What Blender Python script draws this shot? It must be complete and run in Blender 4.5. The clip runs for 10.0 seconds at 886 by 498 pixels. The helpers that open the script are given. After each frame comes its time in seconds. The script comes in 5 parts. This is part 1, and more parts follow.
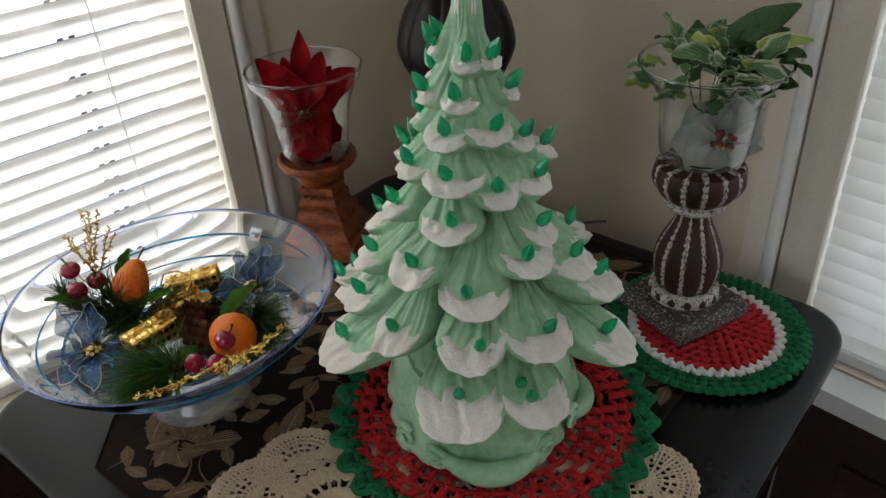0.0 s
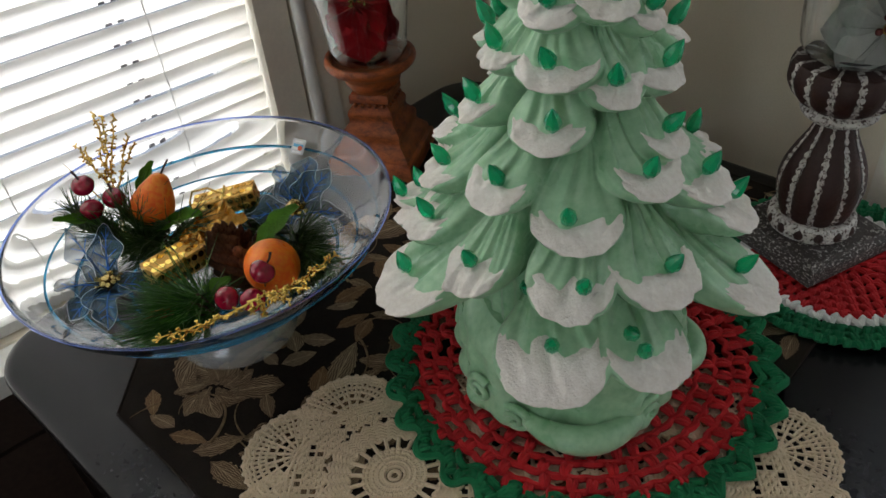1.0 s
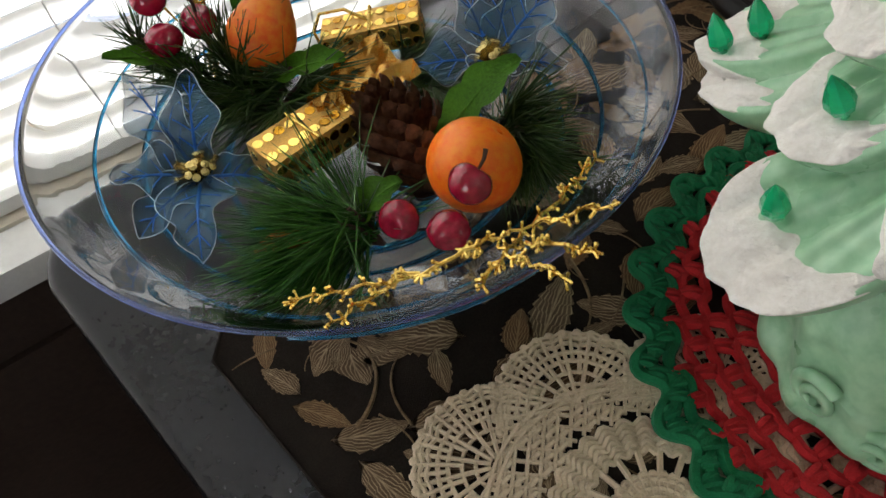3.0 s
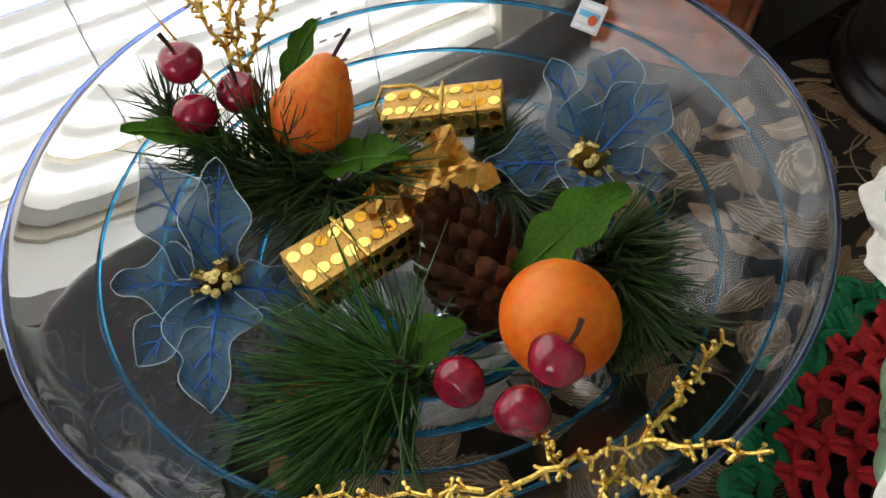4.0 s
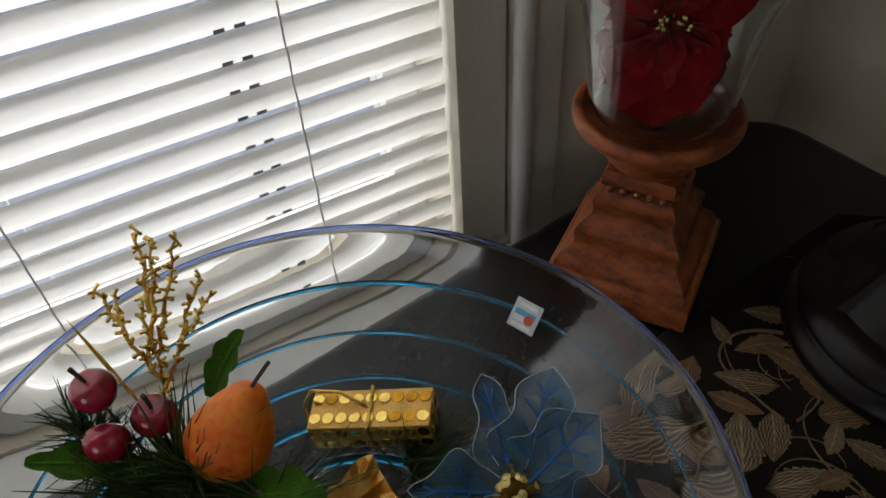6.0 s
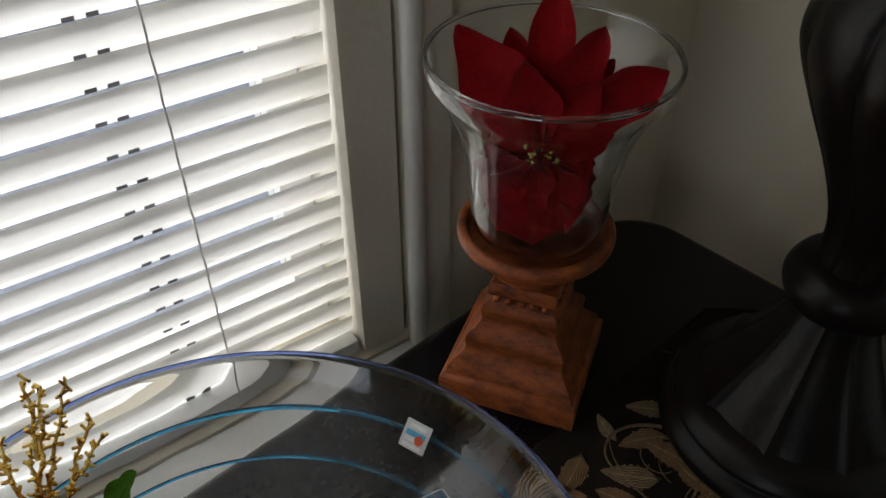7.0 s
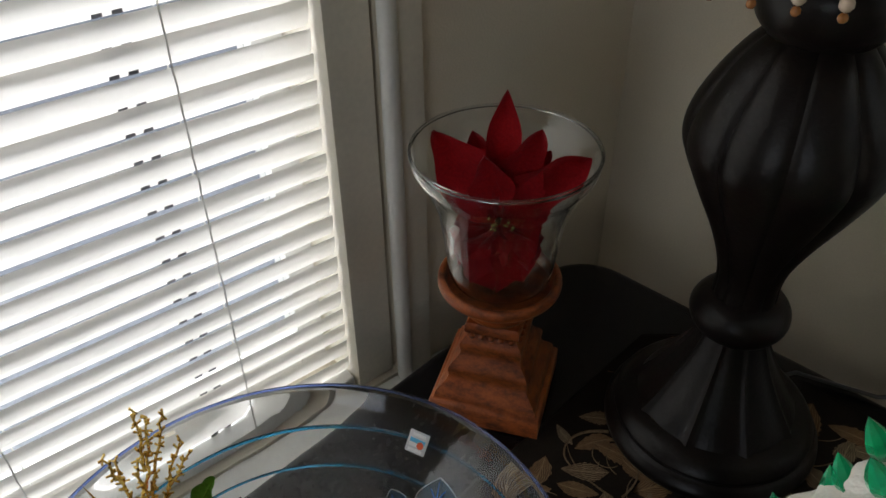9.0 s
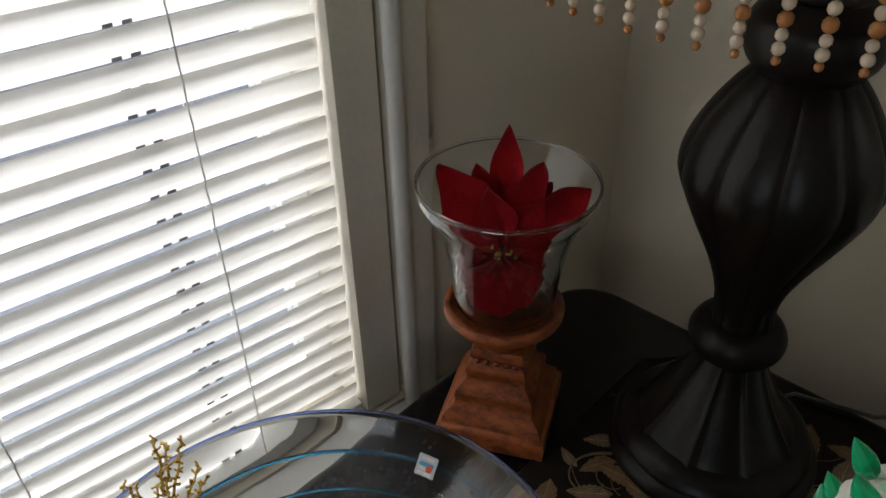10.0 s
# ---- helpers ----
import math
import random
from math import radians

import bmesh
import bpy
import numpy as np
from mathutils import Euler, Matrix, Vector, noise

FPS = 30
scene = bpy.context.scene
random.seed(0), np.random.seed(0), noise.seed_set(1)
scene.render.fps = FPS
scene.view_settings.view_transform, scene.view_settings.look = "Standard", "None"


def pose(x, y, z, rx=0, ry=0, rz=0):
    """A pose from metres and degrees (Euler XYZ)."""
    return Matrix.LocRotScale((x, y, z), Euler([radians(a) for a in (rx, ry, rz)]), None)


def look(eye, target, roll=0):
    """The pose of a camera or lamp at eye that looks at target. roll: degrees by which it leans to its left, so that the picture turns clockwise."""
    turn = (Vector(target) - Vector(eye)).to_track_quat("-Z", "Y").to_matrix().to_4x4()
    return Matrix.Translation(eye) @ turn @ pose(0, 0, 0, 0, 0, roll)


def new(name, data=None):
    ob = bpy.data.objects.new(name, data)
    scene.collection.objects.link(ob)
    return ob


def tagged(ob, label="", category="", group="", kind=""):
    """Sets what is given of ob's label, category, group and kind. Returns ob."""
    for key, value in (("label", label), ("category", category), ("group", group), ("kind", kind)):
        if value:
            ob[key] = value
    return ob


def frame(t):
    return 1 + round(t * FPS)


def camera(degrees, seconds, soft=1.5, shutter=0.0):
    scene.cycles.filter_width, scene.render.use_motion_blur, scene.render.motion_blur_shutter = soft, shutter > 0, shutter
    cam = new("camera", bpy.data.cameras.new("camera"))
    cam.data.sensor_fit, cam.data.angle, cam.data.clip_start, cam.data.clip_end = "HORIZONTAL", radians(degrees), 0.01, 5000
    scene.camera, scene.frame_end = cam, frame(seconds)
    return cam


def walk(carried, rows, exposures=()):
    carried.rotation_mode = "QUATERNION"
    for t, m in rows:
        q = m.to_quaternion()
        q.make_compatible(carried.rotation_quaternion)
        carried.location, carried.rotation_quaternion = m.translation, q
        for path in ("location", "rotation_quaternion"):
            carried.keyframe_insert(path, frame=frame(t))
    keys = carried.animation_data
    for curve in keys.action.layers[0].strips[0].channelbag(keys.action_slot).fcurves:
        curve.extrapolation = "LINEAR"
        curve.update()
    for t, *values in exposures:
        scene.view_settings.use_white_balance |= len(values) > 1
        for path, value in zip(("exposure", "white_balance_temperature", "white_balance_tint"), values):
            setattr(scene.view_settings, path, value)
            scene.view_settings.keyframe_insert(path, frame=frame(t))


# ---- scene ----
cam = camera(59.4, 10.0)
PATH = [
    (0, (0.003, 0.018, 1.267), (-0.057, 1.687, 0.166), -3.9),
    (0.5, (-0.008, 0.063, 1.24), (-0.106, 1.702, 0.097), -4.4),
    (1, (-0.029, 0.119, 1.193), (-0.21, 1.671, -0.055), -5.8),
    (1.5, (-0.054, 0.182, 1.154), (-0.305, 1.622, -0.212), -7.3),
    (2, (-0.089, 0.24, 1.12), (-0.383, 1.593, -0.323), -8.0),
    (2.2, (-0.111, 0.262, 1.108), (-0.413, 1.578, -0.368), -8.0),
    (3.3, (-0.18, 0.34, 1.071), (-0.481, 1.508, -0.524), -7.2),
    (3.5, (-0.189, 0.356, 1.066), (-0.493, 1.534, -0.521), -6.5),
    (4, (-0.193, 0.402, 1.06), (-0.601, 1.568, -0.513), -6.3),
    (4.5, (-0.202, 0.428, 1.063), (-0.726, 1.585, -0.482), -7.5),
    (5, (-0.211, 0.444, 1.076), (-0.815, 1.623, -0.422), -7.6),
    (5.5, (-0.203, 0.459, 1.092), (-0.786, 1.683, -0.378), -6.8),
    (6, (-0.183, 0.482, 1.111), (-0.608, 1.836, -0.299), -4.1),
    (7.3, (-0.167, 0.487, 1.159), (-0.377, 2.033, -0.094), 0.3),
    (7.5, (-0.163, 0.481, 1.17), (-0.38, 2.04, -0.064), -0.3),
    (8, (-0.163, 0.458, 1.187), (-0.348, 2.029, -0.037), -0.4),
    (8.5, (-0.168, 0.423, 1.211), (-0.317, 1.994, -0.018), -0.3),
    (9, (-0.172, 0.395, 1.231), (-0.314, 1.984, 0.025), -0.6),
    (9.5, (-0.174, 0.385, 1.24), (-0.316, 1.995, 0.062), -0.8),
    (10, (-0.173, 0.382, 1.246), (-0.324, 2.005, 0.087), -1.3),
]
walk(cam, [(t, look(eye, target, roll)) for t, eye, target, roll in PATH],
     [(0.0, 0.5), (2.0, 0.42), (3.5, 1.08), (4.5, 1.08), (5.3, 0.62), (6.0, -0.1), (7.5, -0.05), (10.0, 0.05)])

# ---- light ----
# The room's corner frame: x along the right wall, y along the left wall, origin in the corner on the floor.
ROOM = pose(-0.045, 1.186, 0, 0, 0, -46.2)
world = bpy.data.worlds.new("sky")
scene.world = world
world.use_nodes = True
sky = world.node_tree.nodes.new("ShaderNodeTexSky")
sky.sky_type, sky.sun_disc, sky.sun_elevation, sky.sun_rotation = "NISHITA", False, radians(38), radians(-60)
world.node_tree.nodes["Background"].inputs[1].default_value = 0.1
world.node_tree.links.new(sky.outputs[0], world.node_tree.nodes["Background"].inputs[0])


def area_lamp(name, x, y, z, rx, rz, w, h, watts, colour):
    data = bpy.data.lights.new(name, "AREA")
    data.shape, data.size, data.size_y, data.energy, data.color = "RECTANGLE", w, h, watts, colour
    ob = new(name, data)
    ob.matrix_world = ROOM @ pose(x, y, z, rx, 0, rz)
    return ob


# daylight for the windows: left lamp high outside, right lamp outside its blind
area_lamp("window_light_left", -0.95, -1.15, 2.15, 52, -90, 2.2, 1.5, 50, (0.92, 0.95, 1.03))
area_lamp("window_light_right", 1.30, 0.30, 1.38, 90, 180, 1.5, 1.6, 15, (0.87, 0.93, 1.04))
# added fill from behind the viewer, in front of an unseen, assumed window
area_lamp("window_fill_rear", 2.2, -3.72, 1.45, 90, 0, 1.6, 1.3, 10, (0.94, 0.96, 1.04))
sun = new("sun", bpy.data.lights.new("sun", "SUN"))
sun.data.energy, sun.data.angle, sun.data.color = 0.8, radians(0.6), (1.0, 0.93, 0.82)
sun.matrix_world = look((-3, 1.2, 3.0), (0, 0.2, 0.6))

# ---- materials ----


def mat(name, base, rough=0.5, metal=0.0, vary=0.12, size=30.0, fine=300.0, bump=0.0, bump_size=None, coat=0.0, sheen=0.0,
        trans=0.0, ior=1.45, alpha=1.0, other=None, stain=0.5, spec=0.5):
    """A principled material with variation at two scales, in object metres."""
    m = bpy.data.materials.new(name)
    m.use_nodes = True
    t = m.node_tree
    p = t.nodes["Principled BSDF"]
    p.inputs["Roughness"].default_value, p.inputs["Metallic"].default_value = rough, metal
    p.inputs["Coat Weight"].default_value, p.inputs["Sheen Weight"].default_value = coat, sheen
    p.inputs["Transmission Weight"].default_value, p.inputs["IOR"].default_value = trans, ior
    p.inputs["Alpha"].default_value = alpha
    p.inputs["Specular IOR Level"].default_value = spec
    co = t.nodes.new("ShaderNodeTexCoord").outputs["Object"]
    big, small = t.nodes.new("ShaderNodeTexNoise"), t.nodes.new("ShaderNodeTexNoise")
    for n, sc, det in ((big, size, 4), (small, fine, 2)):
        n.inputs["Scale"].default_value, n.inputs["Detail"].default_value = sc, det
        t.links.new(co, n.inputs["Vector"])
    add = t.nodes.new("ShaderNodeMath")
    add.operation = "ADD"
    t.links.new(big.outputs[0], add.inputs[0])
    t.links.new(small.outputs[0], add.inputs[1])
    ramp = t.nodes.new("ShaderNodeMapRange")
    ramp.inputs[1].default_value, ramp.inputs[2].default_value = 0.7, 1.3
    t.links.new(add.outputs[0], ramp.inputs[0])
    mix = t.nodes.new("ShaderNodeMix")
    mix.data_type = "RGBA"
    o = other or tuple(c * (1 - vary) for c in base)
    b = base if other else tuple(min(1, c * (1 + vary)) for c in base)
    mix.inputs[6].default_value, mix.inputs[7].default_value = (*o, 1), (*b, 1)
    t.links.new(ramp.outputs[0], mix.inputs[0])
    t.links.new(mix.outputs[2], p.inputs["Base Color"])
    rr = t.nodes.new("ShaderNodeMapRange")
    rr.inputs[3].default_value, rr.inputs[4].default_value = max(0, rough - 0.08 * stain), min(1, rough + 0.08 * stain)
    if rough > 0.02:
        t.links.new(big.outputs[0], rr.inputs[0])
        t.links.new(rr.outputs[0], p.inputs["Roughness"])
    if bump:
        bp = t.nodes.new("ShaderNodeBump")
        bp.inputs["Strength"].default_value, bp.inputs["Distance"].default_value = 1.0, bump
        src = small
        if bump_size:
            src = t.nodes.new("ShaderNodeTexNoise")
            src.inputs["Scale"].default_value, src.inputs["Detail"].default_value = bump_size, 3
            t.links.new(co, src.inputs["Vector"])
        t.links.new(src.outputs[0], bp.inputs["Height"])
        t.links.new(bp.outputs[0], p.inputs["Normal"])
    return m


def tree_of(m):
    return m.node_tree, m.node_tree.nodes["Principled BSDF"]


def worn(name, paint, under, size, cut, rough=0.6, metal=0.0, bump=0.0006, width=0.06, stretch=(1, 1, 1)):
    """Paint over an under-colour that shows through in ragged worn patches."""
    m = mat(name, paint, rough, metal, 0.2, 40, 400)
    t, p = tree_of(m)
    co = t.nodes.new("ShaderNodeTexCoord")
    mp = t.nodes.new("ShaderNodeMapping")
    mp.inputs["Scale"].default_value = stretch
    t.links.new(co.outputs["Object"], mp.inputs[0])
    n = t.nodes.new("ShaderNodeTexNoise")
    n.inputs["Scale"].default_value, n.inputs["Detail"].default_value, n.inputs["Roughness"].default_value = size, 8, 0.7
    t.links.new(mp.outputs[0], n.inputs["Vector"])
    r = t.nodes.new("ShaderNodeMapRange")
    r.inputs[1].default_value, r.inputs[2].default_value = cut - width, cut + width
    t.links.new(n.outputs[0], r.inputs[0])
    mix = t.nodes.new("ShaderNodeMix")
    mix.data_type = "RGBA"
    mix.inputs[7].default_value = (*under, 1)
    old = p.inputs["Base Color"].links[0].from_socket
    t.links.new(old, mix.inputs[6])
    t.links.new(r.outputs[0], mix.inputs[0])
    t.links.new(mix.outputs[2], p.inputs["Base Color"])
    bp = t.nodes.new("ShaderNodeBump")
    bp.inputs["Strength"].default_value, bp.inputs["Distance"].default_value = 1.0, bump
    t.links.new(n.outputs[0], bp.inputs["Height"])
    t.links.new(bp.outputs[0], p.inputs["Normal"])
    return m


M_WALL = mat("wall_paint", (0.74, 0.67, 0.54), 0.75, 0, 0.05, 3, 500, 0.0004)
M_SLOT = mat("shadowed_slot", (0.16, 0.16, 0.17), 0.8)
M_TRIM = mat("white_trim_paint", (0.78, 0.78, 0.75), 0.4, 0, 0.04, 8, 200, 0.0002)
M_JAMB = mat("beige_jamb_paint", (0.76, 0.72, 0.62), 0.5, 0, 0.05, 8, 200, 0.0002)
M_CEIL = mat("ceiling_paint", (0.75, 0.74, 0.71), 0.85, 0, 0.04, 3, 400, 0.0006)
M_INFILL = mat("dark_infill_wood", (0.035, 0.022, 0.016), 0.5, 0, 0.3, 12, 150, 0.0004)
M_FLOOR = mat("dark_floorboard", (0.06, 0.035, 0.022), 0.4, 0, 0.3, 8, 120, 0.0004)
M_BLACK = mat("black_lacquer", (0.007, 0.006, 0.007), 0.24, 0, 0.25, 14, 260, stain=0.15, spec=0.24)
M_CLOTH = mat("tapestry_ground", (0.017, 0.012, 0.009), 0.9, 0, 0.3, 40, 900, 0.0004, bump_size=1500, spec=0.15)
M_CLOTH3 = mat("tapestry_vein", (0.26, 0.18, 0.10), 0.9, 0, 0.3, 160, 900, 0.0003, bump_size=1500, other=(0.10, 0.066, 0.038), spec=0.15)
M_LACE = mat("ecru_cotton", (0.68, 0.54, 0.37), 0.9, 0, 0.12, 50, 1200, 0.0006, bump_size=1800, sheen=0.2)
M_RED = mat("red_yarn", (0.50, 0.020, 0.024), 0.9, 0, 0.25, 60, 1500, 0.0008, bump_size=1600, sheen=0.04, spec=0.2)
M_GREEN = mat("green_yarn", (0.012, 0.17, 0.065), 0.9, 0, 0.25, 60, 1500, 0.0008, bump_size=1600, sheen=0.04, spec=0.2)
M_WHITEYARN = mat("white_yarn", (0.72, 0.71, 0.68), 0.9, 0, 0.12, 60, 1500, 0.0008, bump_size=1600, sheen=0.04, spec=0.2)
M_TREE = mat("pale_green_glaze", (0.38, 0.60, 0.385), 0.28, 0, 0.1, 26, 160, 0.0002, bump_size=120, other=(0.23, 0.45, 0.26), coat=0.25)
M_SNOW = mat("rough_white_snow_glaze", (0.82, 0.79, 0.74), 0.85, 0, 0.06, 60, 400, 0.0007, bump_size=620, other=(0.70, 0.66, 0.60))
M_BULB = mat("green_plastic_bulb", (0.02, 0.66, 0.30), 0.10, 0, 0.1, 60, 400, trans=0.6, ior=1.4, coat=0.5)
M_LAMP = mat("bronze_black_resin", (0.011, 0.0075, 0.0065), 0.34, 0, 0.35, 25, 300, 0.0002, other=(0.005, 0.0035, 0.003), spec=0.3)
M_REDWOOD = worn("reddish_wood_stain", (0.35, 0.088, 0.020), (0.08, 0.016, 0.006), 60, 0.56, 0.42, 0, 0.0008, 0.12, (1, 1, 2.0))
M_PED = worn("brown_black_distressed", (0.035, 0.013, 0.009), (0.42, 0.40, 0.37), 260, 0.71, 0.5, 0, 0.0008, 0.03)
M_PEDWHITE = worn("white_distressed_groove", (0.56, 0.54, 0.50), (0.05, 0.02, 0.016), 330, 0.54, 0.7, 0, 0.0008, 0.04)
M_PEDGREY = worn("grey_distressed_base", (0.045, 0.036, 0.033), (0.50, 0.48, 0.45), 330, 0.575, 0.65, 0, 0.0008, 0.03, (1, 1, 2.2))
M_POINS = mat("red_velvet_petal", (0.52, 0.008, 0.014), 0.75, 0, 0.2, 70, 500, 0.0005, sheen=0.15, other=(0.34, 0.004, 0.010), spec=0.2)


def veined(name, ground, light, count, slant, rib=0.10, rough=0.85, edge=None, spec=0.2, bump=0.0003):
    """A leaf with lighter ribs and side veins drawn along its own map."""
    m = mat(name, ground, rough, 0, 0.3, 110, 900, bump, bump_size=1400, spec=spec)
    t, p = tree_of(m)
    sep = t.nodes.new("ShaderNodeSeparateXYZ")
    t.links.new(t.nodes.new("ShaderNodeUVMap").outputs[0], sep.inputs[0])

    def calc(op, a, b=0.0):
        n = t.nodes.new("ShaderNodeMath")
        n.operation = op
        for i, q in enumerate((a, b)):
            if isinstance(q, (int, float)):
                n.inputs[i].default_value = q
            else:
                t.links.new(q, n.inputs[i])
        return n.outputs[0]
    off = calc("ABSOLUTE", calc("SUBTRACT", sep.outputs[1], 0.5))
    vein = calc("SINE", calc("MULTIPLY", calc("SUBTRACT", sep.outputs[0], calc("MULTIPLY", off, slant)), count * 6.2832))
    vein = calc("MAXIMUM", calc("SUBTRACT", vein, 0.15), calc("SUBTRACT", 1.0, calc("DIVIDE", off, rib / 2)))
    noise = t.nodes.new("ShaderNodeTexNoise")
    noise.inputs["Scale"].default_value = 240
    t.links.new(t.nodes.new("ShaderNodeTexCoord").outputs["Object"], noise.inputs["Vector"])
    k = calc("MULTIPLY", calc("MAXIMUM", vein, 0.0), calc("MULTIPLY", noise.outputs[0], 1.7))
    if edge:
        k = calc("MAXIMUM", calc("MULTIPLY", k, 0.35), calc("MULTIPLY", calc("SUBTRACT", calc("ADD", off, calc("MULTIPLY", noise.outputs[0], 0.16)), edge), 7.0))
    k = calc("MINIMUM", k, 1.0)
    mix = t.nodes.new("ShaderNodeMix")
    mix.data_type = "RGBA"
    mix.inputs[7].default_value = (*light, 1)
    t.links.new(p.inputs["Base Color"].links[0].from_socket, mix.inputs[6])
    t.links.new(k, mix.inputs[0])
    t.links.new(mix.outputs[2], p.inputs["Base Color"])
    return m


def glass(name, tint=(1, 1, 1), rough=0.0, wave=0.0, wave_size=25.0, ior=1.5):
    m = bpy.data.materials.new(name)
    m.use_nodes = True
    t, p = tree_of(m)
    p.inputs["Base Color"].default_value = (*tint, 1)
    p.inputs["Transmission Weight"].default_value, p.inputs["IOR"].default_value = 1.0, ior
    p.inputs["Roughness"].default_value = rough
    if wave:
        n = t.nodes.new("ShaderNodeTexNoise")
        n.inputs["Scale"].default_value = wave_size
        bp = t.nodes.new("ShaderNodeBump")
        bp.inputs["Distance"].default_value = wave
        t.links.new(t.nodes.new("ShaderNodeTexCoord").outputs["Object"], n.inputs["Vector"])
        t.links.new(n.outputs[0], bp.inputs["Height"])
        t.links.new(bp.outputs[0], p.inputs["Normal"])
    return m


M_GLASS = glass("clear_blown_glass", (0.965, 0.98, 1.0), 0.0, 0.0005, 26)
M_GLASSV = glass("clear_vase_glass", (0.96, 0.98, 0.98), 0.0, 0.0006, 30)
M_COBALT = glass("cobalt_glass", (0.22, 0.32, 0.80), 0.0)
M_PANE = glass("window_glass", (1, 1, 1))

M_WOVEN = [veined("tapestry_leaf", (0.105, 0.066, 0.036), (0.42, 0.31, 0.19), 6, 1.5), veined("tapestry_brown_leaf", (0.13, 0.072, 0.034), (0.34, 0.23, 0.12), 8, 1.2),
           veined("tapestry_pale_leaf", (0.13, 0.092, 0.055), (0.44, 0.34, 0.21), 5, 1.8)]

# slats let a good part of the daylight through
M_SLAT = mat("white_vinyl_slat", (0.82, 0.82, 0.80), 0.45, 0, 0.03, 6, 200)
t, p = tree_of(M_SLAT)
tr = t.nodes.new("ShaderNodeBsdfTranslucent")
tr.inputs[0].default_value = (0.88, 0.86, 0.80, 1)
mx = t.nodes.new("ShaderNodeMixShader")
mx.inputs[0].default_value = 0.4
t.links.new(p.outputs[0], mx.inputs[1])
t.links.new(tr.outputs[0], mx.inputs[2])
t.links.new(mx.outputs[0], t.nodes["Material Output"].inputs[0])

# ---- building helpers ----


def mesh_ob(name, bm, material, smooth=True, angle=40):
    me = bpy.data.meshes.new(name)
    bm.normal_update()
    bm.to_mesh(me)
    bm.free()
    for m in material if isinstance(material, (list, tuple)) else [material]:
        me.materials.append(m)
    if smooth:
        me.polygons.foreach_set("use_smooth", [True] * len(me.polygons))
        me.set_sharp_from_angle(angle=radians(angle))
    return new(name, me)


def part(name, bm, material, parent, label="", smooth=True, angle=40):
    ob = mesh_ob(name, bm, material, smooth, angle)
    ob.parent = parent
    if label:
        ob["label"] = label
    return ob


def thing(name, m, label, category, group="", kind=""):
    ob = new(name)
    ob.empty_display_size = 0.02
    ob.matrix_world = m
    return tagged(ob, label, category, group, kind)


def box(bm, x0, y0, z0, x1, y1, z1, m=None, bevel=0.0, mi=0):
    vs = [bm.verts.new((x, y, z)) for z in (z0, z1) for y in (y0, y1) for x in (x0, x1)]
    fs = [bm.faces.new([vs[i] for i in q]) for q in ((0, 2, 3, 1), (4, 5, 7, 6), (0, 1, 5, 4), (2, 6, 7, 3), (0, 4, 6, 2), (1, 3, 7, 5))]
    for f in fs:
        f.material_index = mi
    if bevel:
        es = list({e for f in fs for e in f.edges})
        out = bmesh.ops.bevel(bm, geom=es, offset=bevel, segments=2, affect="EDGES", profile=0.7)
        vs = list({v for f in out["faces"] for v in f.verts} | {v for v in vs if v.is_valid})
    if m is not None:
        bmesh.ops.transform(bm, matrix=m, verts=[v for v in vs if v.is_valid])
    return vs


def grid(bm, rows, close_u=False, close_v=False, mi=0):
    """A quad sheet through rows of points."""
    vs = [[bm.verts.new(q) for q in row] for row in rows]
    nu, nv = len(vs), len(vs[0])
    for i in range(nu if close_u else nu - 1):
        for j in range(nv if close_v else nv - 1):
            f = bm.faces.new((vs[i][j], vs[i][(j + 1) % nv], vs[(i + 1) % nu][(j + 1) % nv], vs[(i + 1) % nu][j]))
            f.material_index = mi
    return vs


def grid_uv(bm, rows):
    """A quad sheet with its own map: u along the rows, v across them."""
    uv = bm.loops.layers.uv.verify()
    vs = [[bm.verts.new(q) for q in row] for row in rows]
    nu, nv = len(vs) - 1, len(vs[0]) - 1
    for i in range(nu):
        for j in range(nv):
            f = bm.faces.new((vs[i][j], vs[i][j + 1], vs[i + 1][j + 1], vs[i + 1][j]))
            for lp, (a, b) in zip(f.loops, ((i, j), (i, j + 1), (i + 1, j + 1), (i + 1, j))):
                lp[uv].uv = (a / nu, b / nv)
    return vs


def smooth_profile(prof, n):
    """A Catmull-Rom curve through (r, z) points, n steps a span."""
    out = []
    for i in range(len(prof) - 1):
        a, b, c, d = (Vector((*prof[max(0, min(len(prof) - 1, k))], 0)) for k in (i - 1, i, i + 1, i + 2))
        for s in range(n):
            u = s / n
            q = 0.5 * (2 * b + (c - a) * u + (2 * a - 5 * b + 4 * c - d) * u * u + (3 * b - a - 3 * c + d) * u ** 3)
            out.append((max(0.0, q.x), q.y))
    return out + [tuple(prof[-1])]


def lathe(bm, prof, n=64, mod=None, centre=(0, 0, 0), mi=0):
    """Turned form; mod(angle, r, z) gives the radius where it is fluted or uneven."""
    rows = []
    for r, z in prof:
        rows.append([(centre[0] + (mod(a, r, z) if mod else r) * math.cos(a), centre[1] + (mod(a, r, z) if mod else r) * math.sin(a), centre[2] + z)
                     for a in (2 * math.pi * k / n for k in range(n))])
    vs = grid(bm, rows, close_v=True, mi=mi)
    for row, (r, z) in ((vs[0], prof[0]), (vs[-1], prof[-1])):
        if r > 1e-5:
            f = bm.faces.new(row if row is vs[-1] else row[::-1])
            f.material_index = mi
    if prof[0][0] <= 1e-5 or prof[-1][0] <= 1e-5:
        bmesh.ops.remove_doubles(bm, verts=vs[0] + vs[-1], dist=1e-6)
    return vs


